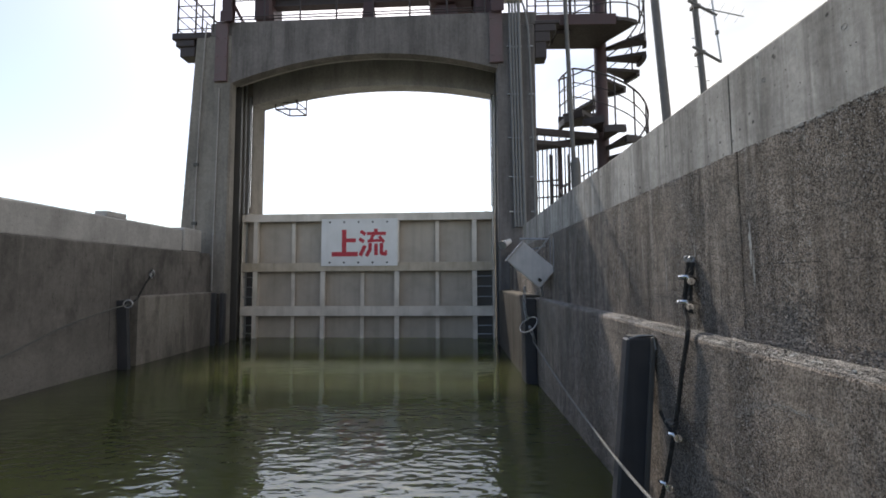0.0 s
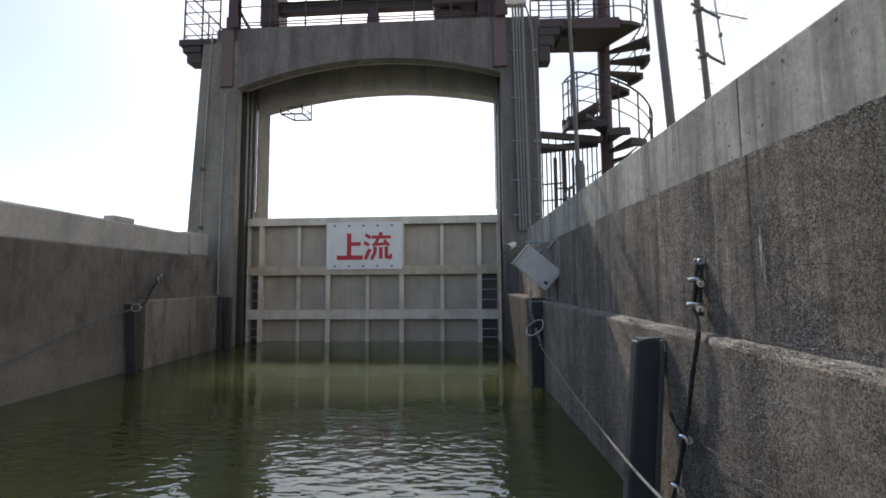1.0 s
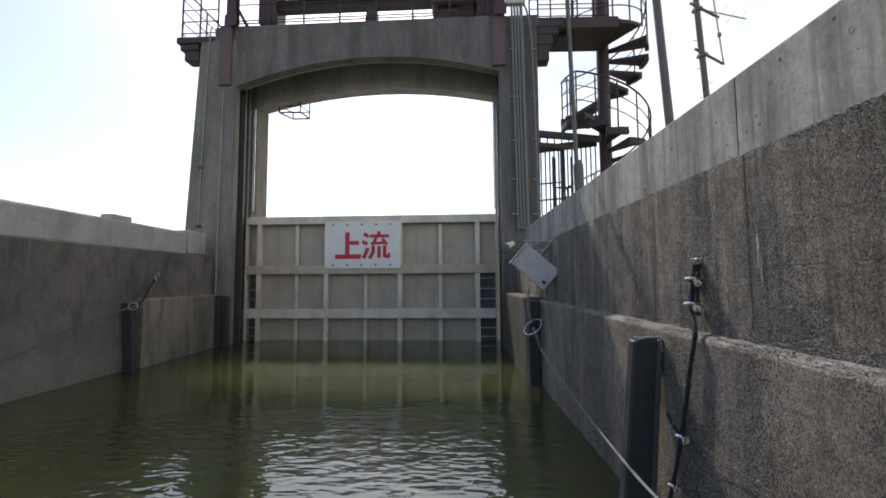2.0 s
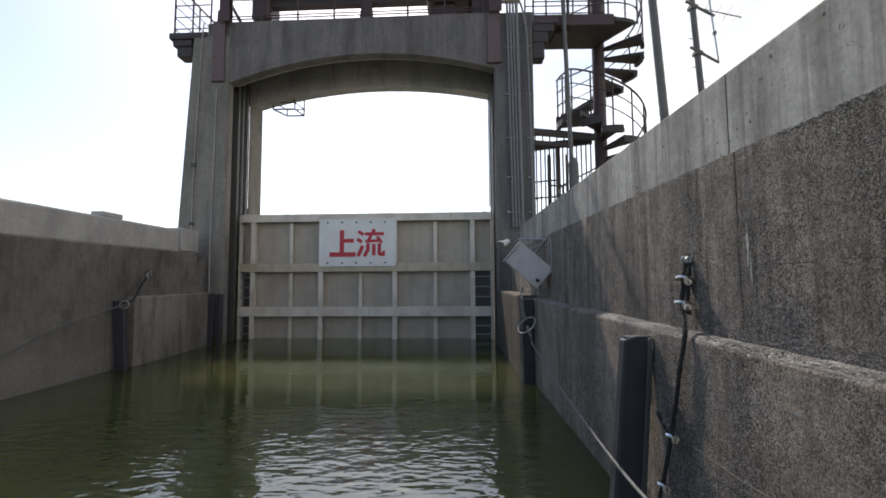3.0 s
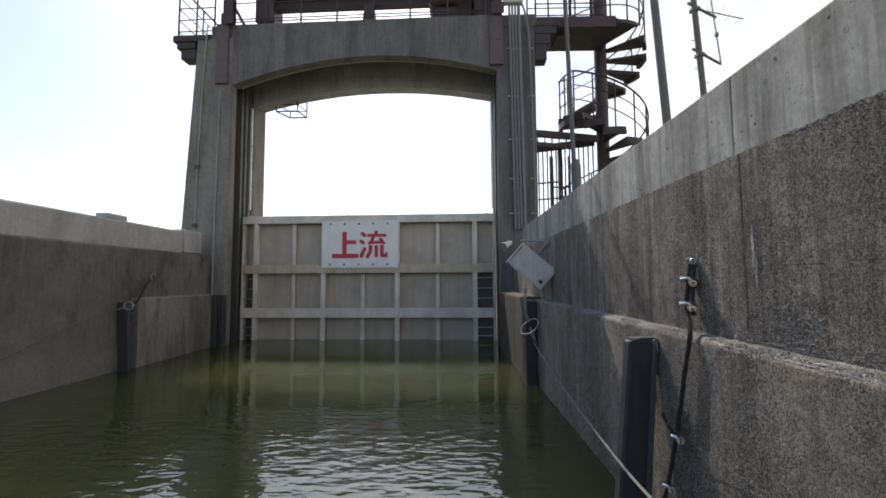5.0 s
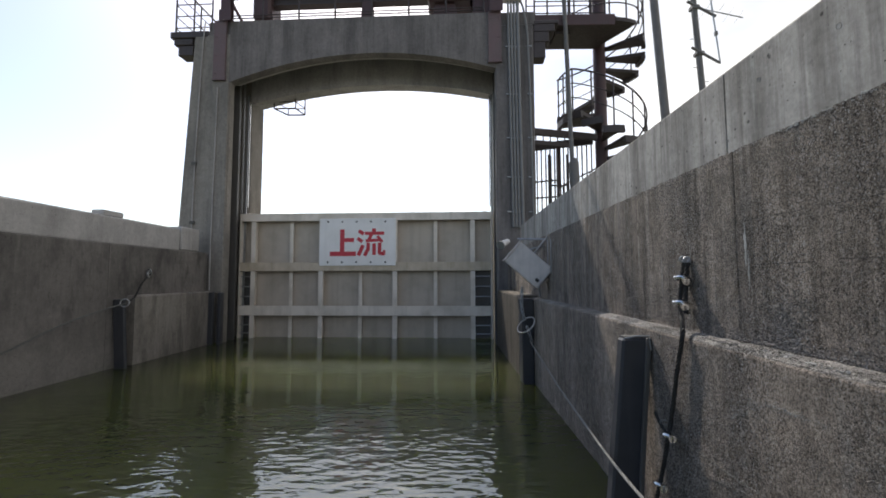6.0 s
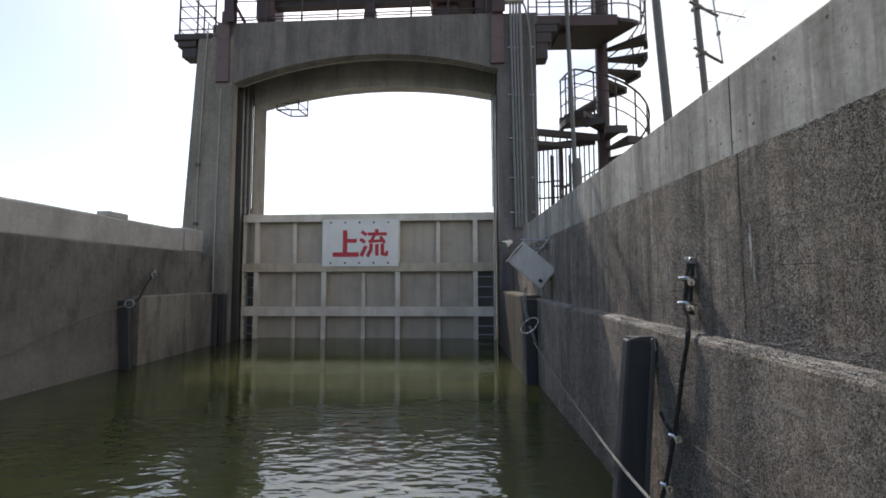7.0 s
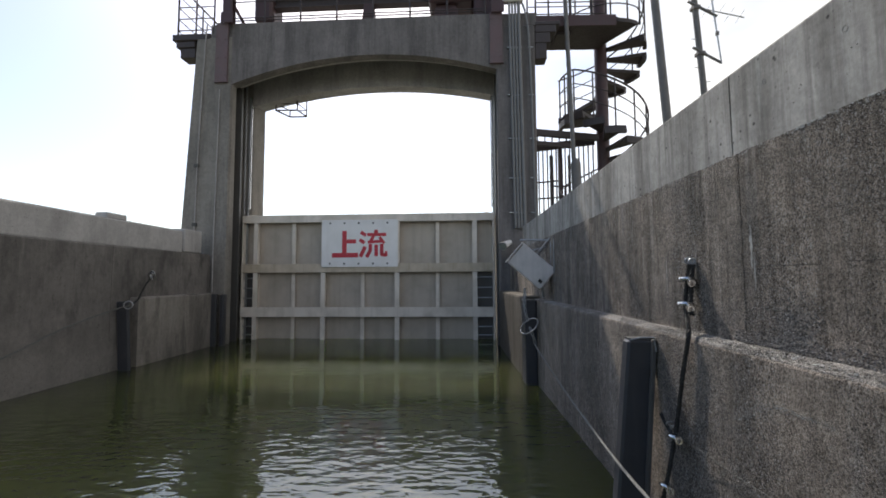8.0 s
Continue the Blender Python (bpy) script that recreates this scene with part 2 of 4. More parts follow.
def murky_water():
    mat, nt, bsdf = nodes_of("murky_green_water")
    col = ramp(nt, tex_noise(nt, 0.35, 3), [(0.3, (0.047, 0.054, 0.017)), (0.7, (0.057, 0.064, 0.021))])
    nt.links.new(col, bsdf.inputs["Base Color"])
    bsdf.inputs["Roughness"].default_value = 0.015
    bsdf.inputs["IOR"].default_value = 1.95
    bsdf.inputs["Specular Tint"].default_value = (0.88, 0.97, 1.0, 1.0)
    bsdf.subsurface_method = "BURLEY"
    bsdf.inputs["Subsurface Weight"].default_value = 1.0
    bsdf.inputs["Subsurface Radius"].default_value = (0.8, 1.0, 0.4)
    bsdf.inputs["Subsurface Scale"].default_value = 2.2
    # a breeze ruffles the open chamber; the water under the gate lies calm
    xyz, edge = nt.nodes.new("ShaderNodeSeparateXYZ"), nt.nodes.new("ShaderNodeMath")
    nt.links.new(nt.nodes.new("ShaderNodeTexCoord").outputs["Object"], xyz.inputs[0])
    edge.operation = "MULTIPLY_ADD"
    nt.links.new(tex_noise(nt, 0.6, 2), edge.inputs[0])
    edge.inputs[1].default_value = 2.0
    nt.links.new(xyz.outputs["Y"], edge.inputs[2])
    share = nt.nodes.new("ShaderNodeMapRange")
    nt.links.new(edge.outputs[0], share.inputs["Value"])
    for key, v in (("From Min", 4.5), ("From Max", 5.6), ("To Min", 1.0), ("To Max", 0.25)):
        share.inputs[key].default_value = v

    def ruffled(scale, detail, stretch):
        return blend(nt, (0.5, 0.5, 0.5), tex_noise(nt, scale, detail, stretch), share.outputs[0])

    bump(nt, bsdf, [(ruffled(3.0, 2, (0.6, 1.0, 1.0)), 0.35, 0.02), (ruffled(11.5, 1.5, (0.5, 1.0, 1.0)), 0.7, 0.013), (ruffled(28.0, 1.0, (0.6, 1.0, 1.0)), 0.4, 0.004)])
    return mat


SOIL, WATER, STONES = soil(), murky_water(), mixed_stones()

# ---- building helpers ----
ORIGIN = {}


def thing(name, origin, label, category, group="", turn=0.0, kind=""):
    """An Empty at its base; parts are given in the plan's own coordinates and turn with it."""
    ob = new(name)
    ob.matrix_basis = pose(*origin, 0, 0, turn)
    ob.empty_display_size = 0.2
    ORIGIN[ob.name] = Vector(origin)
    return tagged(ob, label, category, group, kind)


def root(ob):
    while ob.parent:
        ob = ob.parent
    return ob


def finish(bm, mat, name, smooth):
    me = bpy.data.meshes.new(name)
    bmesh.ops.recalc_face_normals(bm, faces=bm.faces)
    if smooth:
        for f in bm.faces:
            f.smooth = True
        for e in bm.edges:
            if len(e.link_faces) == 2 and e.calc_face_angle(0) > 0.7:
                e.smooth = False
    bm.to_mesh(me)
    bm.free()
    me.materials.append(mat)
    return me


def part(name, bm, material, parent, label="", smooth=False):
    bmesh.ops.translate(bm, vec=-ORIGIN[root(parent).name], verts=bm.verts)
    ob = new(name, finish(bm, material, name, smooth))
    ob.parent = parent
    return tagged(ob, label)


def solo(name, bm, material, label, category, kind="", group="", origin=(0, 0, 0), turn=0.0, smooth=False):
    bmesh.ops.translate(bm, vec=-Vector(origin), verts=bm.verts)
    ob = new(name, finish(bm, material, name, smooth))
    ob.matrix_basis = pose(*origin, 0, 0, turn)
    ORIGIN[ob.name] = Vector(origin)
    return tagged(ob, label, category, group, kind)


def add_box(bm, x0, x1, y0, y1, z0, z1, bevel=0.0, m=None):
    v = [bm.verts.new((x, y, z)) for x in (x0, x1) for y in (y0, y1) for z in (z0, z1)]
    fs = [bm.faces.new([v[i] for i in q]) for q in ((0, 1, 3, 2), (4, 6, 7, 5), (0, 4, 5, 1), (2, 3, 7, 6), (0, 2, 6, 4), (1, 5, 7, 3))]
    if bevel:
        es = {e for f in fs for e in f.edges}
        r = bmesh.ops.bevel(bm, geom=list(es), offset=bevel, segments=1, affect="EDGES", clamp_overlap=True)
        v = list({q for f in r["faces"] for q in f.verts} | {q for q in v if q.is_valid})
    if m is not None:
        bmesh.ops.transform(bm, matrix=m, verts=[q for q in v if q.is_valid])
    return bm


def box(x0, x1, y0, y1, z0, z1, bevel=0.0, m=None):
    return add_box(bmesh.new(), x0, x1, y0, y1, z0, z1, bevel, m)


def add_rod(bm, a, b, r, sides=8, r2=None):
    a, b = Vector(a), Vector(b)
    q = (b - a).to_track_quat("Z", "Y")
    rings = []
    for p, rr in ((a, r), (b, r if r2 is None else r2)):
        rings.append([bm.verts.new(p + q @ Vector((rr * math.cos(t), rr * math.sin(t), 0))) for t in (2 * math.pi * i / sides for i in range(sides))])
    for i in range(sides):
        j = (i + 1) % sides
        bm.faces.new((rings[0][i], rings[0][j], rings[1][j], rings[1][i]))
    bm.faces.new(rings[0][::-1])
    bm.faces.new(rings[1])
    return bm


def rod(a, b, r, sides=8, r2=None):
    return add_rod(bmesh.new(), a, b, r, sides, r2)


def add_sweep(bm, pts, r, sides=6, closed=False):
    pts = [Vector(p) for p in pts]
    n, rings = len(pts), []
    side = None
    for i, p in enumerate(pts):
        a = pts[(i - 1) % n] if (closed or i > 0) else p
        b = pts[(i + 1) % n] if (closed or i < n - 1) else p
        d = (b - a).normalized()
        if side is None:
            side = d.orthogonal().normalized()
        side = (side - d * side.dot(d)).normalized()
        up = d.cross(side)
        rings.append([bm.verts.new(p + r * (math.cos(t) * side + math.sin(t) * up)) for t in (2 * math.pi * k / sides for k in range(sides))])
    for i in range(n if closed else n - 1):
        ra, rb = rings[i], rings[(i + 1) % n]
        for k in range(sides):
            l = (k + 1) % sides
            bm.faces.new((ra[k], ra[l], rb[l], rb[k]))
    if not closed:
        bm.faces.new(rings[0][::-1])
        bm.faces.new(rings[-1])
    return bm


def sweep(pts, r, sides=6, closed=False):
    return add_sweep(bmesh.new(), pts, r, sides, closed)


def smooth_line(pts, step):
    """A smooth line through a few points, cut into even steps."""
    pts = [Vector(p) for p in pts]
    out = []
    for i in range(len(pts) - 1):
        p0, p1, p2, p3 = pts[max(i - 1, 0)], pts[i], pts[i + 1], pts[min(i + 2, len(pts) - 1)]
        n = max(2, int((p2 - p1).length / step))
        for k in range(n):
            t = k / n
            out.append(0.5 * (2 * p1 + (p2 - p0) * t + (2 * p0 - 5 * p1 + 4 * p2 - p3) * t * t + (3 * p1 - p0 - 3 * p2 + p3) * t ** 3))
    return out + [pts[-1]]


def twisted(pts, r, strands=3, pitch=0.1, step=0.012, sides=5):
    """A laid rope: strands wound round a smooth line."""
    line = smooth_line(pts, step)
    turn, along, made = [], 0.0, []
    side = None
    for i, p in enumerate(line):
        d = (line[min(i + 1, len(line) - 1)] - line[max(i - 1, 0)]).normalized()
        side = d.orthogonal().normalized() if side is None else (side - d * side.dot(d)).normalized()
        if i:
            along += (p - line[i - 1]).length
        turn.append((p, side.copy(), d.cross(side), along))
    for s in range(strands):
        a0 = 2 * math.pi * s / strands
        made.append(sweep([p + 0.58 * r * (math.cos(a0 + a * 2 * math.pi / pitch) * u + math.sin(a0 + a * 2 * math.pi / pitch) * v) for p, u, v, a in turn], 0.5 * r, sides))
    return made


def lay(name, strands, material, parent, label=""):
    for bm in strands:
        part(name, bm, material, parent, label, smooth=True)


def add_torus(bm, c, axis, R, r, n=20, sides=6, squash=(1, 1, 1)):
    q = Vector(axis).to_track_quat("Z", "Y")
    return add_sweep(bm, [Vector(c) + q @ Vector((R * squash[0] * math.cos(t), R * squash[1] * math.sin(t), 0)) for t in (2 * math.pi * i / n for i in range(n))], r, sides, True)


def add_chain(bm, pts, link=0.05, r=0.006):
    line = smooth_line(pts, link * 0.25)
    last, k = None, 0
    for i, p in enumerate(line[:-1]):
        if last is None or (p - last).length >= link * 0.78:
            d = (line[i + 1] - p).normalized()
            u = d.orthogonal().normalized()
            if k % 2:
                u = d.cross(u)
            add_sweep(bm, [p + d * link * 0.5 * math.cos(t) + u * link * 0.3 * math.sin(t) for t in (2 * math.pi * j / 10 for j in range(10))], r, 5, True)
            last, k = p, k + 1
    return bm


def prism(profile, y0, y1, step=0.4, wobble=0.0, seed=0.0):
    """A profile in x and z, carried along y, its edges uneven by wobble."""
    bm = bmesh.new()
    n = max(1, int(round((y1 - y0) / step)))
    rings = []
    for i in range(n + 1):
        y = y0 + (y1 - y0) * i / n
        ring = []
        for k, (x, z) in enumerate(profile):
            dx = wobble * noise.noise((y * 3.1 + seed, k * 7.7, 0)) + 0.6 * wobble * noise.noise((y * 13 + seed, k * 7.7, 3))
            dz = wobble * noise.noise((y * 3.7 + seed, k * 5.3, 9)) + 0.6 * wobble * noise.noise((y * 15 + seed, k * 5.3, 6))
            ring.append(bm.verts.new((x + dx, y, z + dz)))
        rings.append(ring)
    m = len(profile)
    for a, b in zip(rings, rings[1:]):
        for k in range(m):
            bm.faces.new((a[k], a[(k + 1) % m], b[(k + 1) % m], b[k]))
    bm.faces.new(rings[0][::-1])
    bm.faces.new(rings[-1])
    return bm


# ---- ground, water and the lock chamber's walls ----
def make_ground():
    bm = bmesh.new()
    xs, ys = (-2500, -5.3, 1.5, 2500), (-2500, -30, 500, 2500)
    v = {(i, j): bm.verts.new((x, y, 1.75)) for i, x in enumerate(xs) for j, y in enumerate(ys)}
    for i in range(3):
        for j in range(3):
            if (i, j) != (1, 1):
                bm.faces.new((v[i, j], v[i + 1, j], v[i + 1, j + 1], v[i, j + 1]))
    solo("ground", bm, SOIL, "level gravel and short grass on the lock's banks", "ground", "structure")


def make_water():
    """One sheet with low swell; finer where the camera is near."""
    bm = bmesh.new()
    xs = [-5.3 + 0.06 * i for i in range(109)] + [1.5]
    ys = [-30, -20, -12, -6, -3, -1, 0, 0.6] + [1.0 + 0.03 * i for i in range(150)] + [5.5 + 0.06 * i for i in range(75)] + [10.1, 12, 16, 30, 80, 200, 500]

    def height(x, y):
        fade = 1.0 if 0.5 < y < 10 else 0.0
        near = max(0.3, min(1.0, (6.2 - y) / 3.0))
        h = 0.0024 * noise.noise((x * 1.6, y * 2.8, 0.0)) + 0.0012 * noise.noise((x * 5.0 + 9, y * 9.0, 4.0)) + 0.0004 * noise.noise((x * 8.0, y * 16, 8.0))
        return fade * near * h

    grid = [[bm.verts.new((x, y, height(x, y))) for x in xs] for y in ys]
    for a, b in zip(grid, grid[1:]):
        for i in range(len(xs) - 1):
            bm.faces.new((a[i], a[i + 1], b[i + 1], b[i]))
    for f in bm.faces:
        f.smooth = True
    solo("water", bm, WATER, "murky olive green lock water with small ripples", "water", "structure")


BOTTOM = -3.0
JOINTS_RIGHT = [-25.0, -14.0, -8.0, -3.2, -0.4, 1.722, 4.6, 8.55]
XU = 1.166                   # face of the upper wall and its parapet


def streak_patch(x, y0, y1, z0, z1, rnd):
    """A thin ragged crust on a wall, longer one way than the other."""
    bm = bmesh.new()
    tall = z1 - z0 > y1 - y0
    n = 14
    rows = []
    for i in range(n + 1):
        f = i / n
        w = (0.25 + 0.75 * math.sin(math.pi * min(1, f + 0.08) * 0.95)) * rnd.uniform(0.4, 1.0) * 0.5
        if tall:
            m, z = (y0 + y1) / 2 + (y1 - y0) * rnd.uniform(-0.15, 0.15), z0 + (z1 - z0) * f
            ends = [(m - w * (y1 - y0), z), (m + w * (y1 - y0), z)]
        else:
            m, y = (z0 + z1) / 2 + (z1 - z0) * rnd.uniform(-0.4, 0.4), y0 + (y1 - y0) * f
            ends = [(y, m + w * (z1 - z0)), (y, m - w * (z1 - z0))]
        (ya, za), (yb, zb) = ends
        rows.append([bm.verts.new(p) for p in ((x + 0.012, ya, za), (x - 0.0002, ya, za), (x - 0.0002, yb, zb), (x + 0.012, yb, zb))])
    for a, b in zip(rows, rows[1:]):
        for k in range(4):
            bm.faces.new((a[k], a[(k + 1) % 4], b[(k + 1) % 4], b[k]))
    bm.faces.new(rows[0][::-1])
    bm.faces.new(rows[-1])
    return bm


def stones_on_wall(places, rnd, small, large):
    """Bare aggregate: squashed little stones that stand out of a wall that faces -x."""
    verts, faces = [], []
    for x, y, z in places:
        r = small + (large - small) * rnd.random() ** 2.2
        a, k = rnd.uniform(0, 3.1), rnd.uniform(0.65, 1.0)
        u, v = (math.cos(a) * r, math.sin(a) * r), (-math.sin(a) * r * k, math.cos(a) * r * k)
        n = len(verts)
        verts.append((x - 0.0008 - r * rnd.uniform(0.45, 0.8), y + rnd.uniform(-0.3, 0.3) * r, z + rnd.uniform(-0.3, 0.3) * r))
        for c, d in ((1, 0), (0.6, 0.75), (-0.4, 0.9), (-1, 0), (-0.55, -0.8), (0.5, -0.9)):
            verts.append((x + 0.002, y + c * u[0] + d * v[0], z + c * u[1] + d * v[1]))
        faces += [(n, n + 1 + i, n + 1 + (i + 1) % 6) for i in range(6)]
    me = bpy.data.meshes.new("stones")
    me.from_pydata(verts, [], faces)
    bm = bmesh.new()
    bm.from_mesh(me)
    bpy.data.meshes.remove(me)
    return bm


def wall_places(x, y0, y1, z0, z1, n, rnd, seed, least):
    """Places on a wall, dense where the skin has weathered off."""
    out = []
    while len(out) < n:
        y, z = rnd.uniform(y0, y1), rnd.uniform(z0, z1)
        bare = noise.noise((y * 2.6, z * 1.5, seed)) + 0.5 * noise.noise((y * 9, z * 6, seed + 4))
        if bare + rnd.uniform(-0.5, 0.5) > least:
            out.append((x, y, z))
    return out


def make_right_wall():
    wall = thing("wall_right", (1.06, 0, 0), "rough dark lock chamber wall with bare aggregate and a ledge", "wall", kind="structure")
    core = box(1.20, 1.5, -25, 8.6, BOTTOM, 1.8)
    part("core", core, WALL_ROUGH, wall)
    for k, (a, b) in enumerate(zip(JOINTS_RIGHT, JOINTS_RIGHT[1:])):
        near = -0.3 < a < 5
        step = 0.05 if near else 0.5
        upper = [(XU + 0.0012, 1.0), (XU + 0.0012, 1.199), (XU + 0.0008, 1.2), (XU + 0.0008, 1.806), (1.3, 1.806), (1.3, 1.0)]
        part("upper_panel", prism(upper, a + 0.0035, b - 0.0035, step, 0.0004 if near else 0.0, k * 3.3), WALL_ROUGH, wall)
    bays = [(-25, -8), (-8, -0.2), (-0.2, 2.9), (2.9, 5.66)]
    for k, (a, b) in enumerate(bays):
        near = a > -1
        step = 0.025 if near else 0.5
        lower = [(1.062, BOTTOM), (1.062, 0.5), (1.0615, 1.023), (1.066, 1.030), (1.085, 1.033), (1.20, 1.033), (1.22, BOTTOM)]
        part("lower_panel", prism(lower, a + 0.002, b - 0.002, step, 0.0015 if near else 0.0, 11 + k * 2.1), WALL_LOWER, wall)
    rnd = random.Random(4)
    crumbs = bmesh.new()
    for y0, y1 in ((0.6, 1.88), (1.98, 2.85)):
        n = int((y1 - y0) / 0.0035)
        for i in range(n):
            y = y0 + (y1 - y0) * (i + rnd.random()) / n
            s = rnd.uniform(0.0015, 0.004) if rnd.random() < 0.96 else rnd.uniform(0.004, 0.009)
            x = rnd.uniform(1.078, 1.155)
            m = pose(x, y, 1.044 + s * 0.3, rnd.uniform(-25, 25), rnd.uniform(-25, 25), rnd.uniform(0, 180))
            r = bmesh.ops.create_icosphere(crumbs, subdivisions=1, radius=s, matrix=m @ Matrix.Diagonal((1.0, 1.3, 0.7, 1.0)))
            for v in r["verts"]:
                v.co += 0.35 * s * Vector((rnd.uniform(-1, 1), rnd.uniform(-1, 1), rnd.uniform(-1, 1)))
    rnd = random.Random(21)
    for z, y0, y1 in ((1.515, 0.85, 1.74), (1.345, 1.36, 1.62), (1.35, 0.9, 1.28), (1.191, 2.14, 2.44), (1.187, 1.5, 1.64)):
        seam = [(XU + 0.0005, z - 0.0008), (XU + 0.0005, z + 0.0008), (XU + 0.02, z + 0.0008), (XU + 0.02, z - 0.0008)]
        part("pour_seam", prism(seam, y0, y1, 0.02, 0.0006, z * 9), BOLT, wall, "thin dark pour seam")
    for y0, y1, z0, z1 in ((1.664, 1.682, 1.34, 1.508), (1.655, 1.664, 1.25, 1.40), (1.395, 1.403, 1.40, 1.416), (2.325, 2.333, 1.22, 1.43), (2.05, 2.056, 1.3, 1.48), (2.6, 2.607, 1.35, 1.55)):
        part("lime_run", streak_patch(XU + 0.0002, y0, y1, z0, z1, rnd), LIME, wall, "pale lime run on the dark wall")
    pale = []
    for i in range(420):                               # a scrape that bends over the lower wall
        y = 1.66 - 0.44 * rnd.random()
        top = 0.79 + 0.095 * min(1.0, (1.66 - y) / 0.2) if y > 1.46 else 0.885 + 0.02 * (1.46 - y)
        pale.append((1.0615, y, top + rnd.gauss(0, 0.005 if y < 1.46 else 0.014)))
    tagged(part("scrape", stones_on_wall(pale, rnd, 0.0014, 0.0036), LIME, wall, "pale scrape mark bending over the lower wall"), kind="stuff")
    low = wall_places(1.0615, 0.85, 2.25, -0.02, 1.02, 20000, rnd, 3.0, 0.0)
    tagged(part("bare_stones", stones_on_wall(low, rnd, 0.0011, 0.0038), STONES, wall, "bare aggregate standing out of the lower wall"), kind="stuff")
    high = wall_places(XU + 0.0006, 1.0, 2.9, 1.07, 1.8, 18000, rnd, 8.0, 0.12)
    tagged(part("bare_stones", stones_on_wall(high, rnd, 0.0011, 0.0036), STONES, wall, "bare aggregate standing out of the upper wall"), kind="stuff")
    worn = [(XU + 0.0006, 1.47 + rnd.gauss(0, 0.045) + 0.05 * rnd.random(), 1.05 + abs(rnd.gauss(0, 0.09))) for i in range(1500)]
    worn += [(XU + 0.0006, rnd.uniform(1.0, 1.8), 1.05 + abs(rnd.gauss(0, 0.022))) for i in range(1500)]
    tagged(part("bare_stones", stones_on_wall(worn, rnd, 0.0014, 0.0058), STONES, wall, "coarse aggregate where the wall has worn above the ledge"), kind="stuff")
    tagged(part("crumbs", crumbs, LEDGE, wall, "loose pale crumbs of concrete on the ledge"), kind="stuff")
    strip = [(1.068, 1.019), (1.07, 1.036), (1.08, 1.042), (1.12, 1.045), (1.158, 1.047), (1.175, 1.049), (1.175, 1.019)]
    lumps = bmesh.new()
    for y, spread, n in ((1.45, 0.035, 26), (1.3, 0.03, 34), (1.12, 0.05, 22), (1.75, 0.08, 20), (2.2, 0.2, 26)):
        for i in range(n):
            s = rnd.uniform(0.002, 0.0058)
            m = pose(rnd.uniform(1.072, 1.15), y + rnd.gauss(0, spread), 1.043 + s * 0.2, rnd.uniform(-30, 30), rnd.uniform(-30, 30), rnd.uniform(0, 180))
            r = bmesh.ops.create_icosphere(lumps, subdivisions=1, radius=s, matrix=m @ Matrix.Diagonal((1.0, 1.4, 0.6, 1.0)))
            for v in r["verts"]:
                v.co += 0.35 * s * Vector((rnd.uniform(-1, 1), rnd.uniform(-1, 1), rnd.uniform(-1, 1)))
    tagged(part("lime_lumps", lumps, LIME, wall, "whitish broken mortar on the ledge"), kind="stuff")
    part("ledge_top", prism(strip, -8, 5.6, 0.02, 0.004, 5.0), LEDGE, wall, "crumbled pale top of the ledge")


def make_left_wall():
    wall = thing("wall_left", (-4.9, 0, 0), "grey lock chamber wall, shade put into its tone, with water stains", "wall", kind="structure")
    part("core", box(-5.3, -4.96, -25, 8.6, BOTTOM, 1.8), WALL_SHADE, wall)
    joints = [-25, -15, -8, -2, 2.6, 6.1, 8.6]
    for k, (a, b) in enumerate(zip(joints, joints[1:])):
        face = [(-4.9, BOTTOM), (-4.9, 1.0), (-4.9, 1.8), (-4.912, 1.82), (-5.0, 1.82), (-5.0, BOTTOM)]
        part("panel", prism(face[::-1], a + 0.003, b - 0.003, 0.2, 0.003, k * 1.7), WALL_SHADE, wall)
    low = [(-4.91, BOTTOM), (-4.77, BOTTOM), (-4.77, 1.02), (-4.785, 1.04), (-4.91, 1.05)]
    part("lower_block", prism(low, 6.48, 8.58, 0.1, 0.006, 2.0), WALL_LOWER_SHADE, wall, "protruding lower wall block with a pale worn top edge")


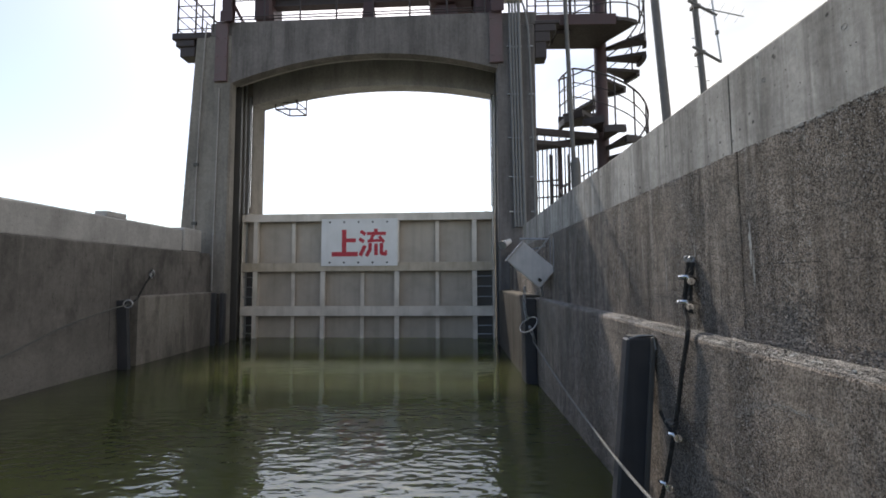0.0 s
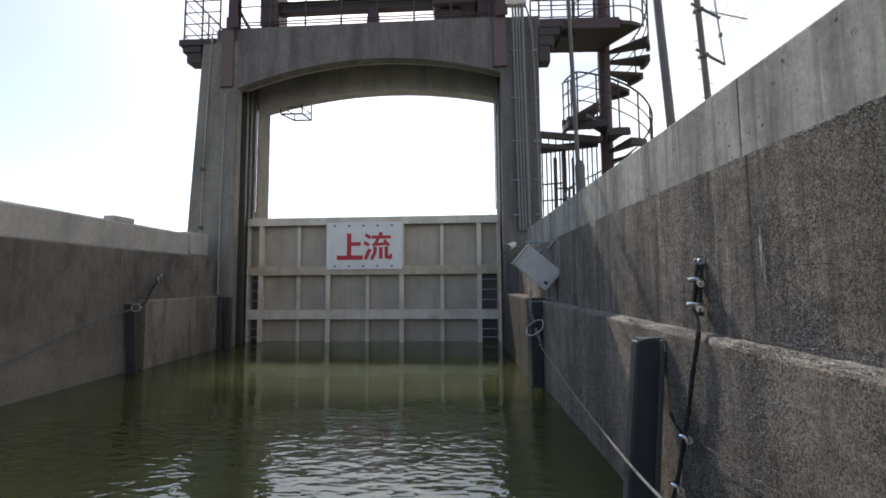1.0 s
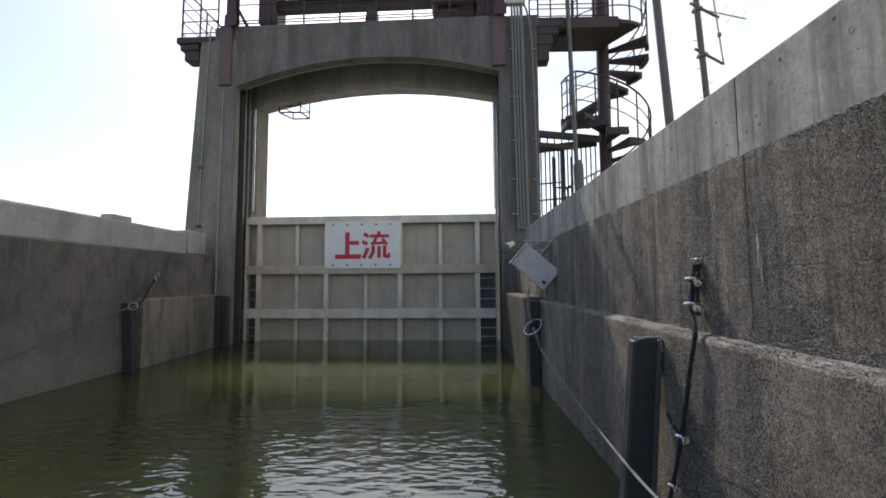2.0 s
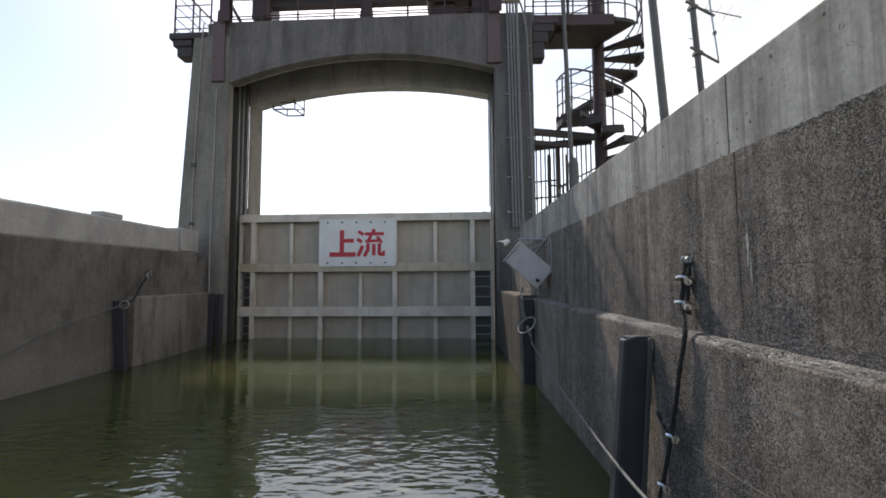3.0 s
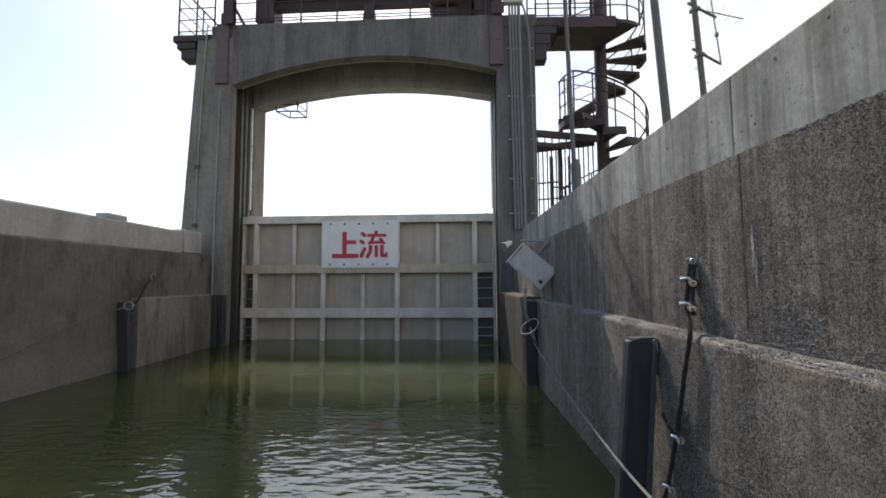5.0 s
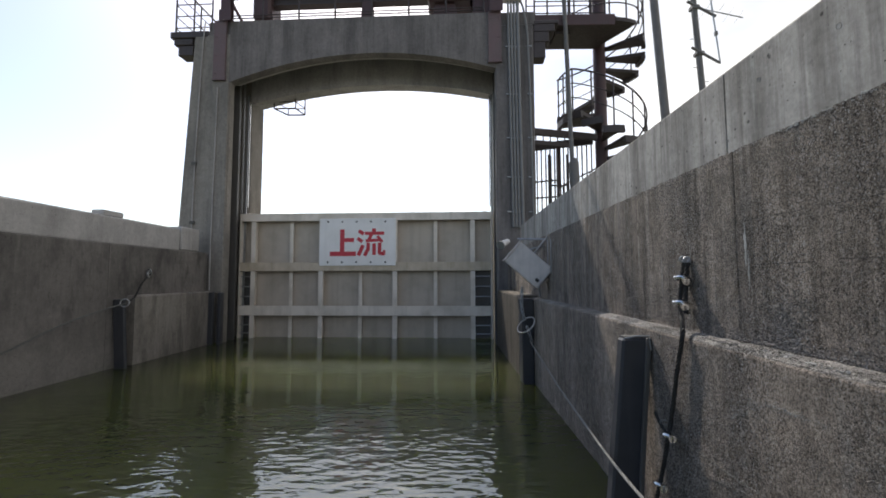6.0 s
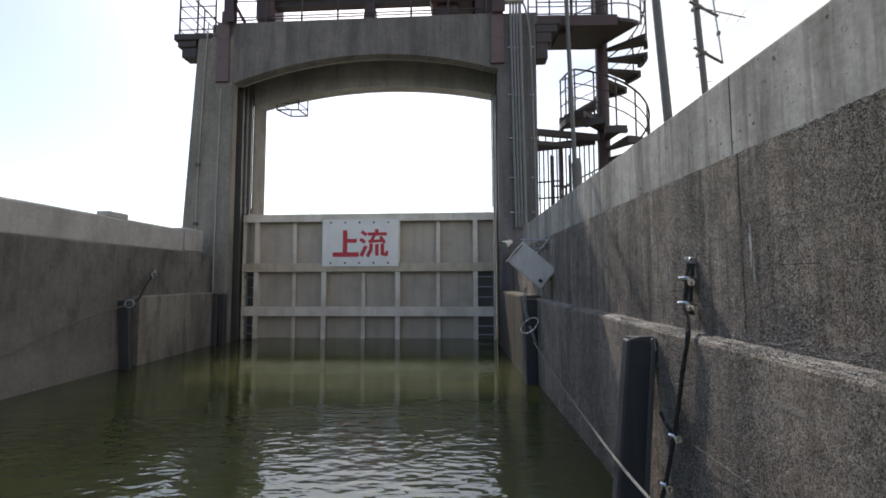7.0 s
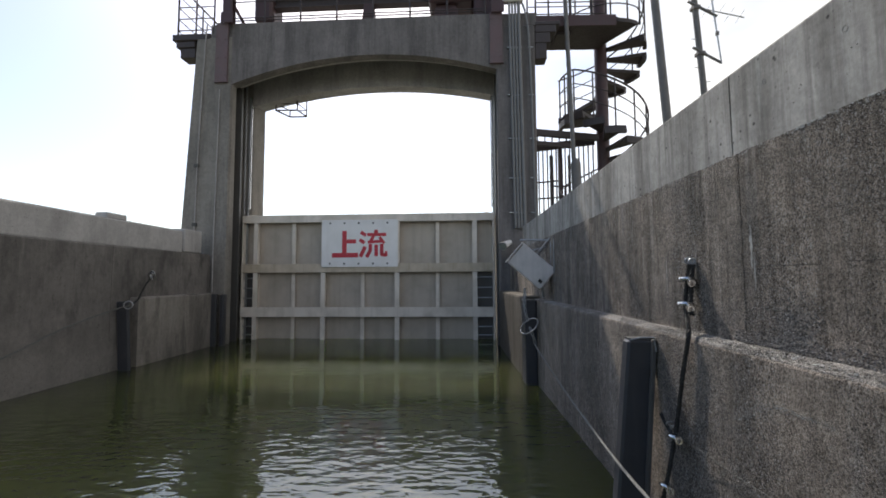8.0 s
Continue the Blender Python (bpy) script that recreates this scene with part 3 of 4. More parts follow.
def make_parapets():
    right = thing("parapet_right", (XU, 0, 1.8), "pale newer concrete parapet on the lock wall", "parapet", kind="structure")
    joints = [-25, -16, -9, -4.0, -0.8, 1.75, 6.9]
    for k, (a, b) in enumerate(zip(joints, joints[1:])):
        prof = [(XU + 0.0004, 1.806), (XU + 0.0, 1.9), (XU + 0.0, 2.134), (XU + 0.003, 2.141), (1.43, 2.143), (1.44, 2.13), (1.44, 1.7), (1.30, 1.7), (1.30, 1.808)]
        panel = prism(prof, a + 0.0045, b - 0.0045, 0.02 if a > -1 else 0.4, 0.0004, k * 4.1)
        for v in panel.verts:                          # ragged lower edge, mortar run over the old wall
            if v.co.x < 1.2 and v.co.z < 1.82:
                v.co.z += 0.004 * noise.noise((v.co.y * 7, 0, 1)) + 0.007 * noise.noise((v.co.y * 31, 0, 2)) - 0.004
        part("panel", panel, PARAPET, right)
    for y, z in ((1.231, 2.027), (1.556, 2.022), (2.05, 1.99), (0.96, 1.92)):
        part("tie_mark", add_torus(bmesh.new(), (XU - 0.0001, y, z), (1, 0, 0), 0.009, 0.0008, 16, 5), TOWER, right)
    rnd = random.Random(31)
    holes = bmesh.new()
    for i in range(46):
        y, z = rnd.uniform(0.95, 2.3), rnd.uniform(1.83, 2.12)
        add_rod(holes, (XU - 0.0006, y, z), (XU + 0.004, y, z), rnd.uniform(0.0008, 0.0026), 7)
    tagged(part("air_holes", holes, BOLT, right, "small dark air holes in the cast concrete"), kind="stuff")
    part("lime_fleck", streak_patch(XU - 0.0002, 1.399, 1.405, 2.03, 2.06, rnd), LIME, right, "white lime fleck")
    rnd = random.Random(9)
    crust = bmesh.new()
    for y, spread, n in ((1.42, 0.03, 26), (1.33, 0.05, 34), (1.17, 0.02, 22), (1.05, 0.012, 14), (1.62, 0.06, 16), (1.9, 0.12, 20), (2.3, 0.2, 24)):
        for i in range(n):
            s = rnd.uniform(0.0012, 0.0034)
            m = pose(XU + 0.0006, y + rnd.gauss(0, spread), 1.803 - abs(rnd.gauss(0, 0.006)), 0, 0, 0) @ Matrix.Diagonal((0.6, 1.5, 1.0, 1.0))
            r = bmesh.ops.create_icosphere(crust, subdivisions=1, radius=s, matrix=m)
            for v in r["verts"]:
                v.co += 0.3 * s * Vector((rnd.uniform(-1, 1), rnd.uniform(-1, 1), rnd.uniform(-1, 1)))
    tagged(part("mortar_crust", crust, LIME, right, "white crust of spilled mortar under the parapet"), kind="stuff")
    left = thing("parapet_left", (-4.95, 0, 1.82), "grey concrete parapet on the opposite lock wall", "parapet", kind="structure")
    joints = [-25, -15, -7, -1, 3.2, 7.72]
    for k, (a, b) in enumerate(zip(joints, joints[1:])):
        prof = [(-4.93, 1.822), (-4.925, 1.84), (-4.925, 2.19), (-4.94, 2.215), (-5.17, 2.215), (-5.18, 1.7), (-5.02, 1.7), (-5.02, 1.822)]
        part("panel", prism(prof[::-1], a + 0.004, b - 0.004, 0.3, 0.003, k * 2.9), PARAPET_SMOOTH, left)
    part("end_block", box(-5.2, -4.9, 7.75, 8.3, 1.825, 2.26, 0.02), PARAPET_SMOOTH, left, "upright end block of the parapet")
    solo("concrete_block", box(-5.15, -4.96, 6.04, 6.42, 2.217, 2.30, 0.012), PARAPET_SMOOTH, "flat concrete block on top of the parapet", "block")


def make_back_end():
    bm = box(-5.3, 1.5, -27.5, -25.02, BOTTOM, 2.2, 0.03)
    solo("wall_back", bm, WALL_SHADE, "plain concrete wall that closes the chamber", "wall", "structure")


make_ground()
make_water()
make_right_wall()
make_left_wall()
make_parapets()
make_back_end()

# ---- the gate tower ----
PIVOT, TURN = (-1.9, 9.0, 0.0), -2.0
XL, XR = -4.6, 0.97          # inner faces of the pillars
DECK = 6.77


def arch(x, mid, drop):
    return mid - drop * min(1.25, abs((x + 1.6) / 2.95) ** 2.0)


def arched_beam(y0, y1, mid, drop, top, x0=XL - 0.02, x1=XR + 0.02, mid_back=None, drop_back=None):
    bm = bmesh.new()
    n = 40
    mb, db = mid if mid_back is None else mid_back, drop if drop_back is None else drop_back
    rows = []
    for i in range(n + 1):
        x = x0 + (x1 - x0) * i / n
        rows.append([bm.verts.new(p) for p in ((x, y0, arch(x, mid, drop)), (x, y0, top), (x, y1, top), (x, y1, arch(x, mb, db)))])
    for a, b in zip(rows, rows[1:]):
        for k in range(4):
            bm.faces.new((a[k], a[(k + 1) % 4], b[(k + 1) % 4], b[k]))
    bm.faces.new(rows[0][::-1])
    bm.faces.new(rows[-1])
    return bm


def make_tower():
    tower = thing("gate_tower", PIVOT, "dark weathered concrete gate tower with an arched opening", "gate tower", turn=TURN)
    for side, inner, outer in (("left", XL, -5.45), ("right", XR, 1.76)):
        s = 1 if outer > inner else -1
        x0, x1 = min(inner, outer), max(inner, outer)
        lean = -0.051 if s < 0 else 0.0
        fp = box(x0, x1, 8.6, 8.82, BOTTOM, 6.5, 0.03)
        for v in fp.verts:
            if (v.co.x - outer) * s > -0.1:
                v.co.x += 0.045 * (s < 0) + lean * (6.5 - v.co.z)
        part("front_pillar", fp, MOULD if s > 0 else TOWER, tower)
        part("rear_pillar", box(x0, x1, 9.56, 10.15, BOTTOM, 6.5, 0.03), TOWER, tower)
        w0, w1 = sorted((inner + s * 0.25, outer))
        part("slot_wall", box(w0, w1 - 0.004 * s if s > 0 else w1, 8.82, 9.56, BOTTOM, 6.5), TOWER, tower)
    part("pilaster", box(-4.95, XL - 0.003, 8.56, 8.6, 1.0, 5.4, 0.008), TOWER, tower)
    part("front_beam", arched_beam(8.603, 8.82, 5.98, 0.52, DECK), MOULD, tower, "arched front beam with rain streaks")
    part("front_beam_rib", arched_beam(8.82, 9.02, 6.06, 0.5, 6.5), SOFFIT, tower)
    part("rear_beam", arched_beam(9.56, 10.147, 5.74, 0.38, 6.5, mid_back=5.85, drop_back=0.38), SOFFIT, tower, "arched rear beam, lightened in its colour for glare and bounce")
    deck = bmesh.new()
    add_box(deck, -5.1, 1.8, 8.625, 10.4, 6.5005, DECK - 0.003)
    part("deck_slab", deck, MOULD, tower)
    part("side_balcony", box(-5.95, -5.1, 8.597, 10.4, 6.44, 6.58, 0.012), DARK_STEEL, tower, "dark steel balcony at the deck's end")
    part("balcony_girder", box(-5.88, -5.47, 8.63, 8.95, 6.3, 6.438, 0.01), DARK_STEEL, tower, "dark steel girder below the balcony")
    part("balcony_girder", box(-5.80, -5.47, 8.66, 8.95, 6.08, 6.298, 0.01), DARK_STEEL, tower, "dark steel girder below the balcony")
    for x1, z0, z1 in ((2.28, 6.5, 6.58), (2.2, 6.34, 6.498), (2.08, 6.12, 6.338), (2.0, 5.78, 6.118)):
        part("corbel", box(1.764, x1, 8.62, 8.9, z0, z1, 0.012), DARK_STEEL, tower, "dark stepped steel bracket")


def make_gate():
    gate = thing("lift_gate", PIVOT, "pale grey painted steel lift gate with ribs, partly raised", "lock gate", turn=TURN)
    L, Rr, front, back = -4.68, 0.92, 9.33, 9.52
    part("skin_plate", box(L, Rr, back, back + 0.02, -0.62, 2.70), GATE_SKIN, gate, "darker skin plate of the gate")
    for z0, z1 in ((2.57, 2.74), (1.46, 1.65), (0.49, 0.70), (-0.60, -0.45)):
        g = bmesh.new()
        add_box(g, L, Rr, front, front + 0.016, z0, z1, 0.004)
        add_box(g, L + 0.01, Rr - 0.01, front + 0.016, back, (z0 + z1) / 2 - 0.009, (z0 + z1) / 2 + 0.009)
        if z1 > 2.7:
            add_box(g, L, Rr, front + 0.016, back + 0.05, 2.722, 2.74)
        silted = 1.4 < z0 < 1.5
        part("girder", g, GATE_STAINED if silted else GATE_PAINT, gate, "girder stained brown by silt" if silted else "")
    zones = ((1.652, 2.568), (0.702, 1.458), (-0.448, 0.488))
    for z0, z1 in zones:
        for x in (-4.36, -2.83, -1.19, 0.50):
            s = bmesh.new()
            add_box(s, x - 0.05, x + 0.05, front + 0.004, front + 0.02, z0, z1)
            add_box(s, x - 0.007, x + 0.007, front + 0.02, back, z0, z1)
            part("stiffener", s, GATE_PAINT, gate)
        for x in (-3.53, -1.97, -0.31):
            s = bmesh.new()
            add_box(s, x - 0.04, x + 0.04, front + 0.09, front + 0.102, z0, z1)
            add_box(s, x - 0.006, x + 0.006, front + 0.102, back, z0, z1)
            part("light_stiffener", s, GATE_PAINT, gate)
    for x in (L + 0.016, Rr - 0.016):
        part("end_post", box(x - 0.016, x + 0.016, front - 0.003, back, -0.6, 2.735, 0.003), GATE_PAINT, gate)
    for z0, z1 in zones[1:]:                           # open side bays: dark sheets added behind the rungs stand in for the slot's shade
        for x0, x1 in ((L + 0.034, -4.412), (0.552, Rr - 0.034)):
            part("bay_shade_sheet", box(x0, x1, back - 0.03, back - 0.004, z0, z1), GUIDE, gate, "dark sheet standing in for the shade in the open side bay")
    for z in (0.1, 0.28, 0.9, 1.12, 1.34):
        for x0, x1 in ((L + 0.03, -4.41), (0.55, Rr - 0.03)):
            part("rung", rod((x0, front + 0.06, z), (x1, front + 0.06, z), 0.014, 6), GALVANISED, gate)
    for x in (L + 0.15, Rr - 0.15):
        part("roller_bracket", box(x - 0.03, x + 0.03, front + 0.06, back - 0.03, 2.739, 2.765, 0.006), GATE_PAINT, gate)


# brush strokes of the two characters: width, then points in a unit square
UP_STROKES = [(0.17, (0.47, 1.0), (0.47, 0.08)), (0.15, (0.5, 0.6), (0.92, 0.6)), (0.17, (0.0, 0.085), (1.0, 0.085))]
FLOW_STROKES = [
    (0.13, (0.03, 0.95), (0.22, 0.82)), (0.13, (-0.02, 0.66), (0.17, 0.54)), (0.14, (0.02, 0.02), (0.2, 0.4)),
    (0.14, (0.61, 1.03), (0.61, 0.84)), (0.12, (0.27, 0.85), (1.0, 0.85)), (0.12, (0.52, 0.82), (0.42, 0.6)),
    (0.11, (0.3, 0.57), (0.9, 0.6)), (0.11, (0.74, 0.75), (0.93, 0.52)),
    (0.13, (0.4, 0.47), (0.39, 0.25), (0.27, 0.03)), (0.13, (0.62, 0.47), (0.62, 0.04)),
    (0.13, (0.83, 0.47), (0.83, 0.1), (0.99, 0.08)), (0.09, (1.0, 0.04), (1.0, 0.22))]


def make_sign():
    sign = thing("sign_board", PIVOT, "white enamel sign with two large red characters on the gate", "sign", turn=TURN)
    x0, x1, z0, z1, y = -2.86, -1.17, 1.575, 2.615, 9.305
    part("plate", box(x0, x1, y, y + 0.018, z0, z1, 0.004), SIGN_WHITE, sign)
    for i in range(5):
        for z in (z0 + 0.075, z1 - 0.075):
            x = x0 + 0.19 + i * (x1 - x0 - 0.42) / 4
            part("bolt", rod((x, y - 0.012, z), (x, y + 0.002, z), 0.021, 8), BOLT, sign)
    for cx, strokes in ((-2.355, UP_STROKES), (-1.735, FLOW_STROKES)):
        glyph = None
        for k, (w, *pts) in enumerate(strokes):
            bm = bmesh.new()
            pts = [Vector((cx + 0.02 + 0.58 * (u - 0.5), 0, 1.785 + 0.585 * v)) for u, v in pts]
            y0 = y - 0.004 - 0.0005 * k
            for a, b in zip(pts, pts[1:]):
                d = (b - a).normalized()
                n = Vector((-d.z, 0, d.x)) * w * 0.29
                e = d * w * 0.12 if len(pts) > 2 else Vector()
                quad = [p + Vector((0, y0, 0)) for p in (a - e + n, a - e - n, b + e - n, b + e + n)]
                f = [bm.verts.new(q) for q in quad]
                g = [bm.verts.new((q.x, y + 0.002, q.z)) for q in quad]
                bm.faces.new(f)
                for i in range(4):
                    bm.faces.new((f[i], g[i], g[(i + 1) % 4], f[(i + 1) % 4]))
            if glyph is None:
                glyph = part("character", bm, SIGN_RED, sign, "bold red painted character")
            else:
                part("stroke", bm, SIGN_RED, glyph)


def make_guides():
    for side, x, s in (("left", XL, -1), ("right", XR, 1)):
        g = thing("guide_rail", (x, 9.4, 0), "black steel gate guide with a bright rail in the slot", "guide rail", "gate guides")
        part("channel", box(x + min(0, s * 0.2), x + max(0, s * 0.2), 9.13, 9.2, -2.5, 5.9), GUIDE, g)
        part("rail", box(x - 0.03, x + 0.012, 9.535, 9.556, -2.5, 5.5), GALVANISED, g, "pale galvanised rail")
        part("bright_strip", box(x - s * 0.05 - 0.012, x - s * 0.05 + 0.012, 9.5, 9.52, 2.9, 5.5), BRIGHT_STEEL, g, "bright polished strip")
        c = thing("hoist_chain", (x - 0.02, 9.42, 2.8), "steel hoist chain above the gate", "chain", "hoist chains")
        part("chain", add_chain(bmesh.new(), [(x + s * 0.04, 9.42, 2.8), (x + s * 0.04, 9.42, 6.0)], 0.07, 0.009), GALVANISED, c)
        r = solo("corner_fender", box(*sorted((x - s * 0.06, x + s * 0.02)), 8.5, 8.62, -2.0, 1.02, 0.015), RUBBER, "black rubber strip on the pillar's corner", "fender", group="corner fenders", origin=(x, 8.55, -2))


make_tower()
make_gate()
make_sign()
make_guides()


# ---- deck: machine frame and railings ----
def make_machine_frame():
    f = thing("gate_hoist", PIVOT, "maroon painted steel gate hoist on the tower deck", "gate hoist", turn=TURN)
    for x, dx, foot in ((-4.82, 0.13, 5.5), (0.97, 0.03, 5.72)):
        shoe = bmesh.new()
        add_box(shoe, x - 0.13, x + 0.13, 8.555, 8.575, foot, DECK)
        add_box(shoe, x - 0.13, x + 0.13, 8.585, 8.6, foot, DECK)
        add_box(shoe, x - 0.1, x + 0.1, 8.575, 8.585, foot, DECK)
        shoe = part("column_shoe", shoe, FADED_MAROON, f, "faded maroon steel shoe bolted to the beam")
        for z in (foot + 0.12, foot + 0.5, foot + 0.9):
            for d in (-0.08, 0.08):
                part("bolt", rod((x + d, 8.54, z), (x + d, 8.556, z), 0.018, 6), FADED_MAROON, shoe)
        part("foot_plate", box(x - 0.14, x + 0.14, 8.54, 8.6, foot - 0.035, foot - 0.001), FADED_MAROON, f)
        c = bmesh.new()
        add_box(c, x + dx - 0.1, x + dx + 0.1, 8.5, 8.52, DECK - 0.02, 9.6)
        add_box(c, x + dx - 0.1, x + dx + 0.1, 8.64, 8.66, DECK + 0.004, 9.6)
        add_box(c, x + dx - 0.012, x + dx + 0.012, 8.52, 8.64, DECK + 0.01, 9.6)
        part("column", c, MAROON, f)
        part("gusset", box(x + dx - 0.135, x + dx + 0.135, 8.485, 8.499, DECK - 0.04, DECK + 0.2, 0.01), MAROON, f)
    beam = bmesh.new()
    add_box(beam, -4.0, 0.62, 9.0, 9.2, 7.36, 7.38)
    add_box(beam, -4.0, 0.62, 9.0, 9.2, 7.58, 7.60)
    add_box(beam, -4.0, 0.62, 9.09, 9.11, 7.38, 7.58)
    part("girder", beam, DARK_STEEL, f)
    for x, w in ((-4.05, 0.2), (-1.78, 0.16), (-0.07, 0.32)):
        p = bmesh.new()
        vs = [(x - w, DECK), (x + w, DECK), (x + w * 0.6, 7.36), (x - w * 0.6, 7.36)]
        a = [p.verts.new((q, 8.98, z)) for q, z in vs]
        b = [p.verts.new((q, 9.24, z)) for q, z in vs]
        p.faces.new(a)
        p.faces.new(b[::-1])
        for i in range(4):
            p.faces.new((a[i], b[i], b[(i + 1) % 4], a[(i + 1) % 4]))
        part("pedestal", p, MAROON, f)
    part("gear_case", box(-4.32, -3.92, 8.9, 9.5, 7.0, 8.4, 0.05), MAROON, f, "maroon gear housing")
    part("gear_case", box(-0.45, 0.53, 8.85, 9.6, 7.25, 7.6, 0.05), MAROON, f, "maroon gear housing")
    # above the view, added to set the shadow edge on the right wall
    part("unseen_gear_cover", box(0.02, 0.5, 8.9, 9.55, 7.6, 9.0, 0.05), MAROON, f, "unseen maroon gear cover added for its shadow on the wall")
    part("motor_cover", box(0.53, 0.98, 8.8, 9.7, DECK, 8.3, 0.04), MAROON, f, "maroon motor cover standing on the deck")
    part("brace", rod((-4.8, 8.7, 7.5), (-4.4, 8.7, DECK), 0.035, 6), MAROON, f)


def railing(name, pts, posts, label, group, turn=TURN, heights=(0.1, 0.36, 0.62, 0.88, 1.12), pivot=PIVOT, mat=None):
    """A pipe railing along the line pts, with posts at equal steps."""
    mat = mat or DARK_STEEL
    r = thing(name, pivot, label, "railing", group, turn)
    pts = [Vector(p) for p in pts]
    for h in heights:
        for a, b in zip(pts, pts[1:]):
            up = Vector((0, 0, h))
            part("rail", rod(a + up, b + up, 0.022 if h > 1 else 0.012, 6), mat, r)
    for (a, b), n in zip(zip(pts, pts[1:]), posts):
        for i in range(n + 1):
            p = a.lerp(b, i / n)
            part("post", rod(p, p + Vector((0, 0, heights[-1])), 0.02, 6), mat, r)
    return r


make_machine_frame()
railing("deck_railing", [(-5.85, 10.3, 6.58), (-5.85, 8.64, 6.58), (-5.05, 8.64, 6.58)], [2, 2], "dark painted pipe railing at the deck's corner", "deck railings")
railing("deck_railing", [(-4.72, 8.64, DECK), (0.75, 8.64, DECK)], [7], "dark pipe railing along the deck's edge", "deck railings", heights=(0.08, 0.14, 0.5, 0.8, 1.1))


# ---- platform, spiral stair and fence on the bank ----
SX, SY, BANK = 3.52, 9.75, 1.75
RISE, STEP = 0.215, radians(26)


def make_platform():
    p = thing("stair_platform", (2.6, 9.2, DECK), "dark maroon steel landing from the deck to the stair", "platform")
    part("plate", box(1.72, 3.55, 8.72, 9.65, DECK - 0.02, DECK + 0.02), DARK_STEEL, p)
    part("front_girder", box(1.72, 3.5, 8.70, 8.73, DECK - 0.17, DECK + 0.06), MAROON, p)
    part("rear_girder", box(1.72, 3.5, 9.64, 9.67, DECK - 0.17, DECK + 0.02), MAROON, p)
    for x in (1.9, 2.4, 2.9, 3.4):
        part("cross_beam", box(x - 0.03, x + 0.03, 8.73, 9.64, DECK - 0.14, DECK - 0.02), DARK_STEEL, p)
    part("soffit_plate", box(1.75, 3.46, 8.735, 9.635, DECK - 0.165, DECK - 0.145), DARK_STEEL, p)
    strut = bmesh.new()
    add_box(strut, 2.3, 2.6, 8.9, 9.4, 6.52, 6.6)
    part("bracket", strut, DARK_STEEL, p)
    railing("platform_railing", [(1.82, 8.72, DECK), (3.3, 8.72, DECK)], [2], "dark pipe railing on the stair landing", "deck railings", 0.0, pivot=(2.6, 8.72, DECK))
    railing("platform_railing", [(1.82, 9.66, DECK), (3.3, 9.66, DECK)], [3], "dark pipe railing on the stair landing", "deck railings", 0.0, pivot=(2.6, 9.66, DECK))


def sector(r0, r1, a0, a1, z0, z1, n=4):
    bm = bmesh.new()
    rows = []
    for i in range(n + 1):
        a = a0 + (a1 - a0) * i / n
        c, s = math.cos(a), math.sin(a)
        rows.append([bm.verts.new((SX + r * c, SY + r * s, z)) for r, z in ((r0, z0), (r1, z0), (r1, z1), (r0, z1))])
    for a, b in zip(rows, rows[1:]):
        for k in range(4):
            bm.faces.new((a[k], a[(k + 1) % 4], b[(k + 1) % 4], b[k]))
    bm.faces.new(rows[0][::-1])
    bm.faces.new(rows[-1])
    return bm


